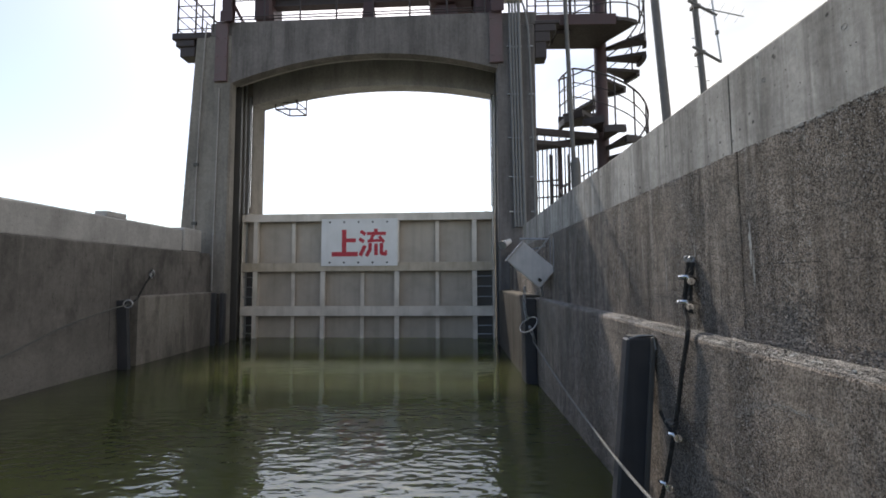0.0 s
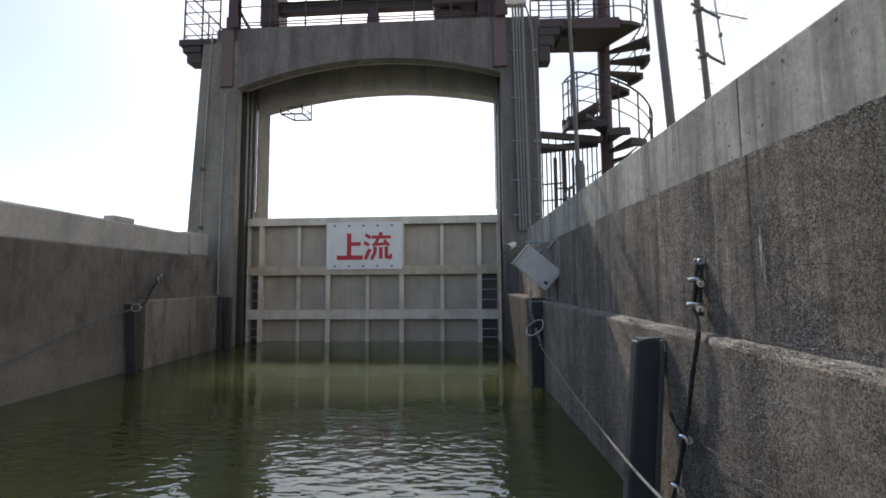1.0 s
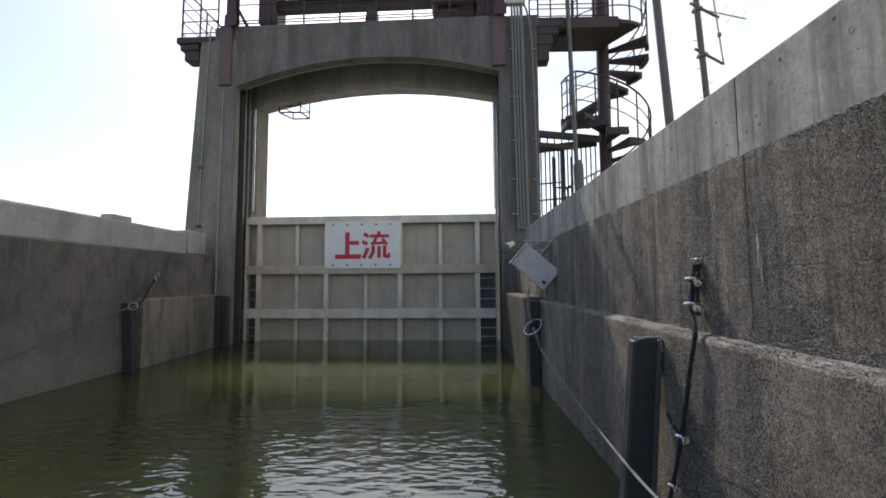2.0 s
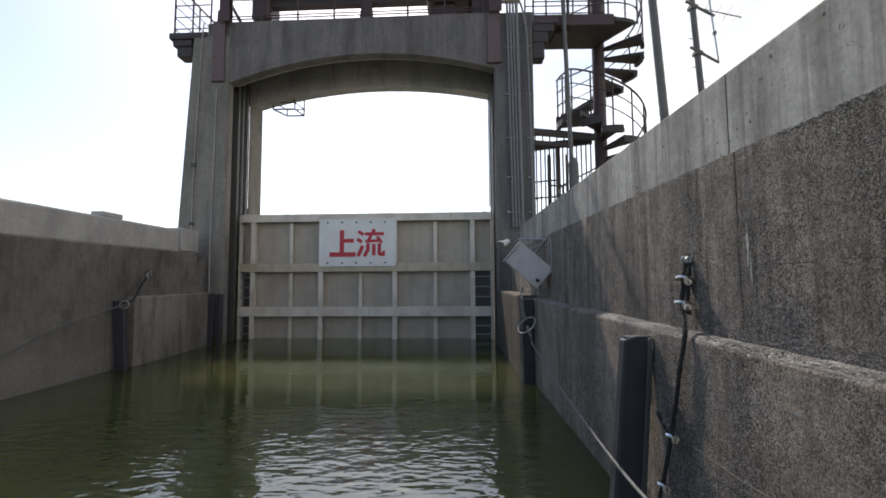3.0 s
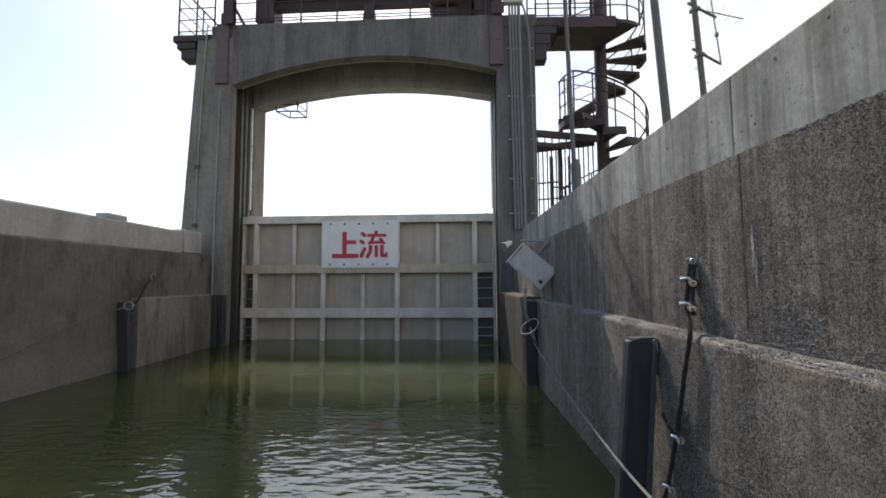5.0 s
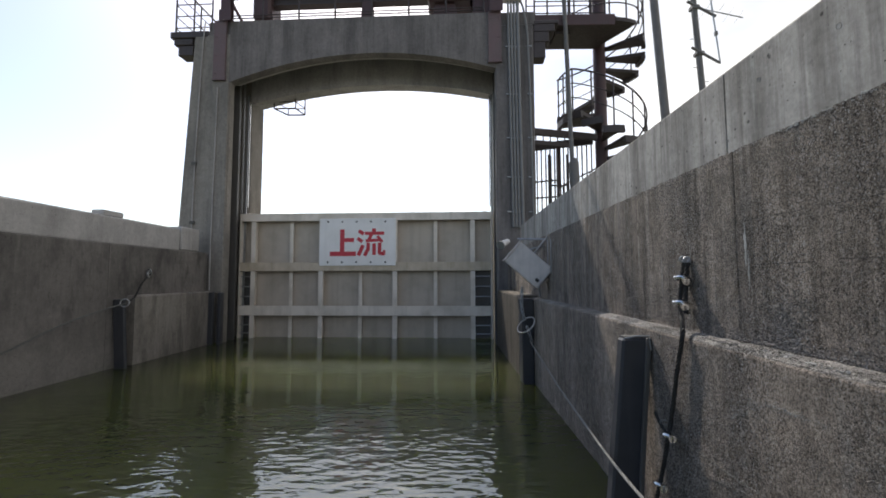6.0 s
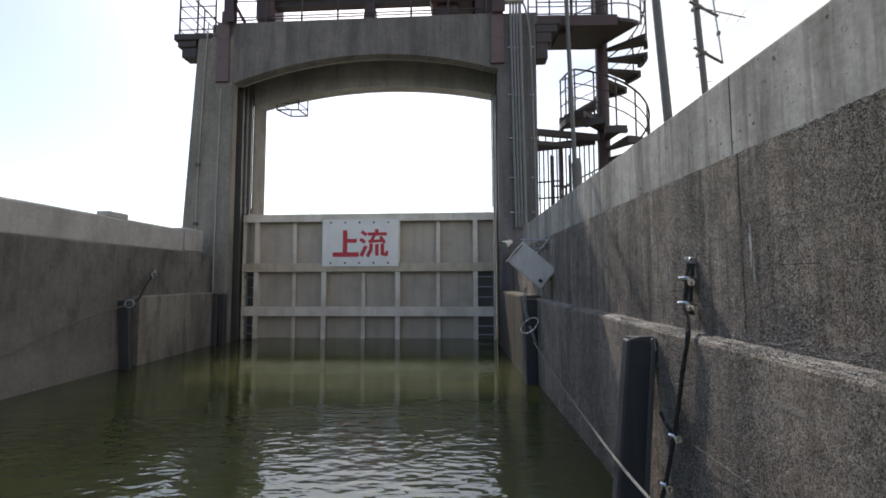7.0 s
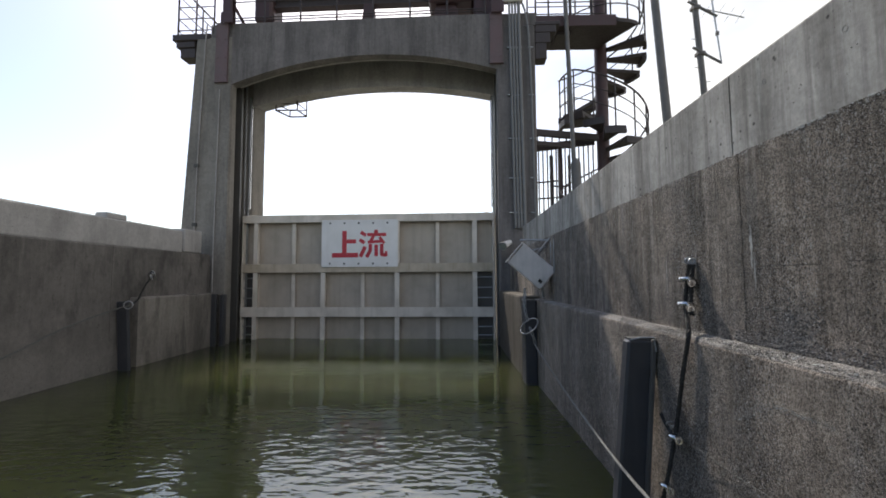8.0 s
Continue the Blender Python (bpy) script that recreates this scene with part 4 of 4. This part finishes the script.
def make_spiral():
    st = thing("spiral_stair", (SX, SY, BANK), "dark maroon steel spiral stair with pipe railings", "spiral stair")
    part("column", rod((SX, SY, BANK), (SX, SY, 8.6), 0.14, 14), MAROON, st, smooth=True)
    # angle 0 points away from the chamber; treads turn away behind the column on the way down
    top = radians(-30) - STEP
    part("landing", sector(0.12, 1.0, radians(-150), top - STEP * 0.15, DECK - 0.06, DECK + 0.02, 10), DARK_STEEL, st)
    z, a, k, line = 6.625, radians(-30), 0, []
    line.append((a - STEP, 6.77))
    while z > BANK + 0.1:
        wide = STEP
        if k == 8:
            wide = radians(62)
        t = part("tread", sector(0.12, 0.98, a - STEP * 0.52, a - STEP * 0.52 + wide, z - 0.075, z, 4), DARK_STEEL, st)
        part("nosing", sector(0.9, 0.985, a - STEP * 0.5, a - STEP * 0.5 + wide, z - 0.15, z - 0.076, 4), DARK_STEEL, t)
        line.append((a, z))
        if k % 2 == 0 or k >= 8:
            c, s = math.cos(a), math.sin(a)
            part("post", rod((SX + 0.96 * c, SY + 0.96 * s, z), (SX + 0.96 * c, SY + 0.96 * s, z + 1.0), 0.018, 6), DARK_STEEL, st)
        if k == 8:
            a2 = a + radians(36)
            line.append((a2, z))
            for b in (a + radians(18), a2):
                c, s = math.cos(b), math.sin(b)
                part("post", rod((SX + 0.96 * c, SY + 0.96 * s, z), (SX + 0.96 * c, SY + 0.96 * s, z + 1.0), 0.018, 6), DARK_STEEL, st)
            a = a2
        a, z, k = a + STEP, z - RISE, k + 1
    for h, r in ((1.0, 0.02), (0.68, 0.012), (0.36, 0.012)):
        pts = []
        for (a0, z0), (a1, z1) in zip(line, line[1:]):
            for i in range(3):
                b, zz = a0 + (a1 - a0) * i / 3, z0 + (z1 - z0) * i / 3 + h
                pts.append((SX + 0.96 * math.cos(b), SY + 0.96 * math.sin(b), zz))
        part("handrail" if h == 1.0 else "rail", sweep(pts, r, 6), DARK_STEEL, st)
    for b in [radians(-140) + radians(22) * i for i in range(5)]:
        c, s = math.cos(b), math.sin(b)
        part("post", rod((SX + 0.97 * c, SY + 0.97 * s, DECK), (SX + 0.97 * c, SY + 0.97 * s, DECK + 1.1), 0.018, 6), DARK_STEEL, st)
    for h in (0.36, 0.72, 1.08):
        part("rail", sweep([(SX + 0.97 * math.cos(radians(q)), SY + 0.97 * math.sin(radians(q)), DECK + h) for q in range(-150, -50, 8)], 0.014, 6), DARK_STEEL, st)


def make_fence():
    f = thing("security_fence", (2.6, 9.9, BANK), "dark steel bar fence closing the foot of the stair", "fence")

    def run(x0, y0, x1, y1, z0, z1, half):
        """A flat bar between two places of the plan."""
        length, angle = math.hypot(x1 - x0, y1 - y0), math.degrees(math.atan2(y1 - y0, x1 - x0))
        return box(0, length, -half, half, z0, z1, 0.004, pose(x0, y0, 0, 0, 0, angle))

    ax0, ay0, ax1, ay1 = 1.84, 9.2, 3.36, 9.62
    bx0, by0, bx1, by1 = 2.0, 10.42, 3.37, 9.88
    part("beam", run(ax0, ay0, ax1, ay1, 4.42, 4.56, 0.05), DARK_STEEL, f)
    part("beam", run(bx0, by0, bx1, by1, 4.42, 4.58, 0.05), DARK_STEEL, f)
    for t in (0.0, 0.46):
        x, y = bx0 + (bx1 - bx0) * t, by0 + (by1 - by0) * t
        part("post", box(x - 0.045, x + 0.045, y - 0.045, y + 0.045, BANK, 4.42), MAROON, f, "maroon post")
    for z in (3.62, 3.22, 2.2):
        part("rail", run(bx0, by0, bx0 + 0.62, by0 - 0.245, z, z + 0.035, 0.015), DARK_STEEL, f)
    for i in range(14):
        t = (i + 0.6) / 14
        x, y = bx0 + (bx1 - bx0) * t, by0 + (by1 - by0) * t
        part("bar", rod((x, y, BANK + 0.1), (x, y, 4.43), 0.017, 6), DARK_STEEL, f)
    for i in range(6):
        t = (i + 0.4) / 9
        x, y = ax0 + (ax1 - ax0) * t, ay0 + (ay1 - ay0) * t
        part("hanger", rod((x, y, 4.3), (x, y, 4.43), 0.014, 6), DARK_STEEL, f)
    part("lower_beam", run(ax0, ay0, ax0 + 0.95, ay0 + 0.26, 4.2, 4.3, 0.03), DARK_STEEL, f)
    g = thing("bar_gate", (2.3, 9.3, BANK), "narrow dark bar gate behind the fence", "gate")
    for x in (2.2, 2.6):
        part("post", box(x - 0.02, x + 0.02, 9.28, 9.33, BANK, 4.0), DARK_STEEL, g)
    for z in (3.3, 2.2):
        part("rail", box(2.22, 2.58, 9.29, 9.32, z, z + 0.03), DARK_STEEL, g)
    for i in range(5):
        x = 2.25 + 0.068 * i
        part("bar", rod((x, 9.305, BANK + 0.1), (x, 9.305, 3.98), 0.01, 6), DARK_STEEL, g)


def make_poles():
    p = thing("service_pole", (2.5, 8.6, BANK), "slim dark grey steel pole with a thick foot", "pole")
    part("shaft", rod((2.56, 8.6, BANK), (2.365, 8.6, 8.85), 0.044, 10), POLE, p, smooth=True)
    foot = rod((2.58, 8.6, BANK), (2.54, 8.6, 3.62), 0.1, 12)
    add_rod(foot, (2.54, 8.6, 3.62), (2.538, 8.6, 3.72), 0.1, 12, 0.055)
    part("foot", foot, POLE, p, smooth=True)
    u = thing("utility_pole", (6.1, 12, BANK), "tall weathered grey utility pole", "pole")
    part("shaft", rod((6.4, 12, BANK), (5.75, 12, 12.5), 0.135, 14, 0.1), POLE, u, smooth=True)
    m = thing("antenna_mast", (7.1, 12, BANK), "grey mast carrying a yagi antenna and brackets", "antenna mast")
    part("shaft", rod((7.5, 12, BANK), (6.95, 12, 11.5), 0.095, 12, 0.075), POLE, m, smooth=True)
    for z, dx in ((9.05, 0.55), (7.68, 0.52)):
        x = 7.19 - (z - 7.2) * 0.056
        part("arm", rod((x - 0.25, 11.9, z + 0.16), (x + dx, 11.9, z - 0.3), 0.036, 8), POLE, m)
        part("clamp", box(x - 0.11, x + 0.11, 11.88, 12.1, z - 0.05, z + 0.06, 0.015), POLE, m)
    for k in range(7):                                 # climbing pegs
        z = 5.6 + 0.42 * k
        x = 7.19 - (z - 7.2) * 0.056
        d = 0.2 if k % 2 else -0.2
        part("peg", rod((x, 11.98, z), (x + d, 11.98, z + 0.01), 0.012, 5), GALVANISED, m)
    part("cable", sweep(smooth_line([(7.02, 11.9, 9.6), (6.98, 11.88, 8.6), (7.1, 11.88, 7.6), (7.08, 11.88, 6.6), (7.2, 11.88, 5.4)], 0.2), 0.01, 5), GUIDE, m)
    part("antenna_rod", rod((7.7, 11.9, 7.35), (7.45, 11.9, 9.9), 0.022, 6), GALVANISED, m)
    boom = part("boom", rod((7.25, 11.9, 8.98), (8.4, 11.9, 8.70), 0.016, 6), GALVANISED, m)
    for t in (0.1, 0.4, 0.65, 0.9):
        x, z = 7.25 + 1.15 * t, 8.98 - 0.27 * t
        part("element", rod((x - 0.22 * (1 - t * 0.4), 11.9, z - 0.3 * (1 - t * 0.4)), (x + 0.22 * (1 - t * 0.4), 11.9, z + 0.3 * (1 - t * 0.4)), 0.006, 5), GALVANISED, boom)
    part("cable_box", box(7.58, 7.66, 11.86, 11.94, 8.18, 8.3, 0.01), POLE, m)


make_platform()
make_spiral()
make_fence()
make_poles()


# ---- conduits and fittings on the tower ----
def make_conduits():
    c = thing("conduit_run", (1.4, 8.55, 2.2), "bundle of pale grey conduits running down the pillar", "conduits")
    for i, x in enumerate((1.22, 1.28, 1.34, 1.41)):
        part("pipe", rod((x + 0.06, 8.42, 2.3), (x, 8.42, 7.0), 0.024 if i < 3 else 0.034, 8), GREY_PIPE, c, smooth=True)
    bent = smooth_line([(1.47, 8.42, 6.95), (1.53, 8.42, 6.8), (1.6, 8.42, 6.35), (1.63, 8.42, 5.6), (1.66, 8.42, 4.0), (1.68, 8.42, 2.3)], 0.15)
    part("bent_pipe", sweep(bent, 0.02, 8), GREY_PIPE, c, smooth=True)
    for z in (2.6, 3.3, 4.1, 5.0, 6.0):
        part("clamp", box(1.17, 1.47, 8.445, 8.6, z, z + 0.025, 0.004), GALVANISED, c)
        part("clamp", box(1.6, 1.7, 8.445, 8.6, z, z + 0.025, 0.004), GALVANISED, c)
    part("junction_box", box(1.1, 1.5, 8.36, 8.5, 6.94, 7.4, 0.015), BOX_PAINT, c, "pale grey junction box")
    w = thing("wall_cable", (-5.2, 8.7, 2.2), "thin grey conduit down the shaded pillar", "cable")
    run = smooth_line([(-5.17, 8.685, 6.75), (-5.19, 8.685, 6.5), (-5.24, 8.69, 5.4), (-5.295, 8.695, 3.6), (-5.315, 8.695, 1.9)], 0.3)
    part("strand", sweep(run, 0.014, 6), SOFFIT, w, smooth=True)
    for z in (3.66, 2.42):
        part("clamp", box(-5.36, -5.26, 8.675, 8.725, z, z + 0.07, 0.005), GUIDE, w)
    d = thing("wall_conduit", (-4.88, 8.65, 1.1), "slim pale conduit beside the gate slot", "conduit")
    part("pipe", sweep([(-4.84, 8.645, 5.3), (-4.875, 8.645, 2.0), (-4.87, 8.645, 1.06)], 0.014, 6), SOFFIT, d, smooth=True)


def make_cage():
    g = thing("lamp_bracket", (-3.8, 10.1, 5.4), "small open steel frame hanging below the arch", "bracket")
    corners = [(-4.2, 9.98), (-3.68, 9.98), (-3.6, 10.4), (-4.02, 10.4)]
    for z in (5.38, 5.54):
        for (x0, y0), (x1, y1) in zip(corners, corners[1:] + corners[:1]):
            part("bar", rod((x0, y0, z), (x1, y1, z), 0.018 if z < 5.5 else 0.012, 6), DARK_STEEL, g)
    for k, (x, y) in enumerate(corners):
        part("hanger", rod((x, y, 5.37), (x, y, 5.54 if k in (0, 3) else 5.95), 0.016, 6), DARK_STEEL, g)
    part("brace", rod((-3.7, 10.0, 5.56), (-3.95, 10.2, 5.9), 0.014, 6), DARK_STEEL, g)


def make_wall_box():
    m = pose(0.928, 4.93, 1.447, 0, 41, -4)
    b = thing("control_box", (0.93, 5.0, 1.2), "pale grey steel box hanging askew on a wall bracket", "control box")
    part("body", box(-0.235, 0.235, 0.02, 0.2, -0.135, 0.135, 0.02, m), BOX_PAINT, b)
    door = part("door", box(-0.245, 0.245, -0.014, 0.018, -0.145, 0.145, 0.012, m), BOX_PAINT, b)
    part("latch", box(0.16, 0.205, -0.024, -0.014, -0.09, -0.055, 0.003, m), BOLT, door, "small dark latch")
    part("rain_lip", box(-0.256, -0.246, -0.03, 0.2, -0.15, 0.15, 0.002, m), BOX_PAINT, b)
    br = thing("wall_bracket", (1.15, 5.1, 1.4), "thin galvanised bracket arms fixed to the wall", "bracket")
    for x, y in ((1.17, 5.0), (1.17, 4.85)):
        part("upright", rod((x, y, 1.36), (x, y, 1.74), 0.011, 6), GALVANISED, br)
    part("arm", rod((1.21, 5.15, 1.76), (0.86, 5.3, 1.78), 0.014, 6), GALVANISED, br)
    part("arm", rod((1.21, 5.0, 1.84), (1.05, 5.2, 1.6), 0.011, 6), GALVANISED, br)
    part("arm", rod((1.21, 5.25, 1.70), (0.9, 5.2, 1.62), 0.011, 6), GALVANISED, br)
    part("stay", rod((1.07, 5.1, 1.3), (1.1, 5.15, 1.08), 0.012, 6), GALVANISED, br)
    h = thing("spot_lamp", (1.05, 8.3, 1.9), "small white spot lamp on the pillar", "lamp")
    part("head", rod((1.0, 8.2, 1.93), (1.16, 8.42, 2.02), 0.075, 12, 0.05), SIGN_WHITE, h, smooth=True)
    part("lens_ring", rod((0.985, 8.18, 1.922), (1.0, 8.2, 1.93), 0.085, 12), GALVANISED, h)
    part("arm", rod((1.15, 8.4, 2.0), (1.2, 8.6, 2.05), 0.02, 6), GALVANISED, h)


make_conduits()
make_cage()
make_wall_box()


# ---- fenders, ropes, rings ----
def fender(x0, x1, y0, y1, top, label, group, lean=0.0):
    f = thing("fender", ((x0 + x1) / 2, (y0 + y1) / 2, -1.5), label, "fender", group)
    body = box(x0, x1, y0, y1, -1.5, top, 0.012)
    wall_x = x1 if lean < 0 else x0
    for v in body.verts:                               # stands off the wall towards its foot
        v.co.x += lean * (top - v.co.z) * (1.0 if abs(v.co.x - wall_x) > 0.03 else 0.85)
    part("body", body, RUBBER, f)
    return f


near_fender = fender(0.922, 1.058, 2.26, 2.34, 0.985, "black rubber fender strip with a pale worn top edge", "fenders", -0.1)
part("top_cap", box(0.93, 1.057, 2.27, 2.33, 0.986, 0.994), GUIDE, near_fender)
flange = box(1.036, 1.0595, 2.238, 2.259, -1.5, 0.99, 0.004)
for v in flange.verts:
    v.co.x -= 0.083 * (0.985 - v.co.z)
part("side_flange", flange, GUIDE, near_fender, "dark steel flange")
part("lip", sweep([(0.926, 2.255, 0.985), (0.98, 2.253, 0.998), (1.045, 2.243, 1.0), (1.052, 2.235, 0.93)], 0.005, 5), GALVANISED, near_fender, "pale worn lip")
far_fender = fender(0.915, 1.058, 5.35, 5.64, 1.04, "black rubber fender below the control box", "fenders")
left_fender = fender(-4.9, -4.74, 6.2, 6.26, 1.0, "black rubber fender on the shaded wall", "fenders", 0.07)
corner_fender = fender(-4.77, -4.67, 8.44, 8.5, 1.03, "black rubber fender beside the tower pillar", "fenders")

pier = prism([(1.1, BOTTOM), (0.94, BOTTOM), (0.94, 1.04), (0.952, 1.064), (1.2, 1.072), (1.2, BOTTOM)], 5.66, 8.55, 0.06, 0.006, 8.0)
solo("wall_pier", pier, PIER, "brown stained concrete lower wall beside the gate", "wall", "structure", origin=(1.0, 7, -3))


def clip(parent, at, across, r=0.03):
    """A bright rope clip: a saddle and its bow."""
    at, across = Vector(at), Vector(across).normalized()
    bm = bmesh.new()
    add_torus(bm, at, (0.15, 0.1, 1), r, 0.0095, 14, 6)
    add_rod(bm, at - across * (r + 0.035), at - across * (r - 0.012), 0.017, 8, 0.012)
    add_rod(bm, at - across * (r + 0.03) + Vector((0, 0, 0.012)), at - across * (r + 0.03) - Vector((0, 0, 0.012)), 0.008, 6)
    return part("clip", bm, BRIGHT_STEEL, parent, "bright steel rope clip", smooth=True)


def make_right_ropes():
    r = thing("mooring_rope", (1.1, 2.0, 0.2), "thick black laid rope hanging from a wall eye", "rope")
    path = [(1.148, 2.075, 1.368), (1.146, 2.085, 1.33), (1.14, 2.09, 1.26), (1.128, 2.085, 1.18), (1.1, 2.03, 1.13), (1.05, 1.924, 1.06), (1.04, 1.96, 0.904), (1.036, 2.02, 0.678), (1.03, 2.042, 0.579), (1.0, 2.085, 0.334), (0.97, 2.11, 0.2), (0.93, 2.13, 0.05), (0.9, 2.14, -0.1)]
    lay("strand", twisted(path, 0.0108, 3, 0.058), BLACK_ROPE, r)
    lay("stub", twisted([(1.028, 2.045, 0.575), (1.02, 2.08, 0.605), (1.02, 2.115, 0.625), (1.022, 2.15, 0.65)], 0.008, 3, 0.05, 0.008), BLACK_ROPE, r, "frayed black rope end at the clip")
    lay("strand", twisted([(1.153, 2.05, 1.365), (1.15, 2.055, 1.33), (1.142, 2.056, 1.26), (1.13, 2.045, 1.18), (1.115, 2.01, 1.135)], 0.0125, 3, 0.062), BLACK_ROPE, r, "doubled rope end below the eye")
    clip(r, (1.138, 2.078, 1.295), (0.2, 0.9, 0.25))
    clip(r, (1.124, 2.07, 1.178), (0.2, 0.9, 0.25))
    clip(r, (1.03, 2.042, 0.579), (0.2, 1, 0), 0.022)
    clip(r, (1.002, 2.083, 0.345), (0.2, 1, 0), 0.022)
    e = thing("wall_eye", (1.16, 2.07, 1.385), "small steel eye bolt in the wall", "eye bolt", "wall eyes")
    eye = add_torus(bmesh.new(), (1.148, 2.082, 1.385), (0.3, 1, 0.1), 0.013, 0.005, 14, 6)
    add_torus(eye, (1.15, 2.055, 1.382), (0.5, 1, -0.2), 0.012, 0.005, 14, 6)
    add_rod(eye, (1.155, 2.07, 1.39), (1.19, 2.07, 1.39), 0.006, 6)
    part("ring", eye, GALVANISED, e, smooth=True)
    g = thing("guide_rope", (0.95, 3.5, 0.2), "pale grey laid rope sagging along the wall", "rope")
    path = [(0.99, 5.22, 0.535), (0.98, 5.025, 0.515), (0.922, 3.586, 0.398), (0.865, 2.718, 0.388), (0.813, 2.15, 0.411), (0.778, 1.75, 0.443), (0.765, 1.275, 0.475)]
    lay("strand", twisted(path, 0.0075, 3, 0.034, 0.006), GREY_ROPE, g)
    c = thing("ring_chain", (0.95, 5.2, 0.6), "short hanging chain with a thin steel ring", "chain", "ring chains")
    part("chain", add_chain(bmesh.new(), [(0.9, 5.25, 1.16), (0.895, 5.24, 0.95), (0.92, 5.22, 0.8)], 0.055, 0.008), GALVANISED, c)
    part("lower_chain", add_chain(bmesh.new(), [(0.95, 5.2, 0.7), (0.985, 5.2, 0.6), (1.0, 5.2, 0.54)], 0.055, 0.008), GALVANISED, c)
    part("ring", sweep([Vector((0.93, 5.17, 0.74)) + 0.12 * (math.cos(t) * Vector((0.75, 0, 0.66)) + math.sin(t) * Vector((-0.24, 0.93, 0.28))) for t in (math.pi * i / 15 for i in range(30))], 0.009, 6, True), GALVANISED, c, "thin pale ring")
    w = thing("loose_wire", (1.05, 1.6, 0.6), "thin pale wire lying against the wall", "wire")
    part("strand", sweep(smooth_line([(1.04, 2.16, 0.64), (1.03, 2.04, 0.6), (1.045, 1.85, 0.585), (1.05, 1.6, 0.58), (1.05, 1.25, 0.6), (1.05, 0.8, 0.62)], 0.06), 0.0013, 5), DIRTY_ROPE, w)
    knot = add_torus(bmesh.new(), (1.03, 2.05, 0.605), (1, 0.3, 0.2), 0.02, 0.003, 10, 5)
    add_torus(knot, (1.03, 2.08, 0.62), (0.3, 1, 0.5), 0.018, 0.003, 10, 5)
    part("knot", knot, GREY_ROPE, w)


def make_left_ropes():
    e = thing("wall_eye", (-4.88, 6.86, 1.41), "small steel eye bolt in the wall", "eye bolt", "wall eyes")
    eye = add_torus(bmesh.new(), (-4.84, 6.86, 1.41), (0.4, 1, 0.2), 0.045, 0.012, 14, 6)
    add_torus(eye, (-4.82, 6.8, 1.36), (1, 0.5, 0.4), 0.04, 0.01, 12, 6)
    add_rod(eye, (-4.86, 6.88, 1.42), (-4.93, 6.88, 1.42), 0.014, 6)
    part("ring", eye, GALVANISED, e, smooth=True)
    g = thing("guide_rope", (-4.8, 5.5, 0.7), "dirty grey rope sagging along the shaded wall", "rope")
    lay("strand", twisted([(-4.82, 6.8, 1.36), (-4.78, 6.6, 1.2), (-4.72, 6.4, 1.03), (-4.7, 6.26, 0.96)], 0.017, 3, 0.09, 0.03), BLACK_ROPE, g)
    lay("strand", twisted([(-4.69, 6.26, 0.95), (-4.74, 6.0, 0.9), (-4.8, 5.3, 0.73), (-4.8, 4.5, 0.47), (-4.8, 3.6, 0.3), (-4.8, 2.4, 0.22)], 0.012, 3, 0.08, 0.03), DIRTY_ROPE, g)
    c = thing("fender_ring", (-4.7, 6.2, 0.9), "pale shackle ring on the fender's top", "ring", "ring chains")
    part("ring", add_torus(bmesh.new(), (-4.7, 6.18, 0.95), (0.5, -1, 0.2), 0.055, 0.010, 20, 6), GALVANISED, c)


make_right_ropes()
make_left_ropes()
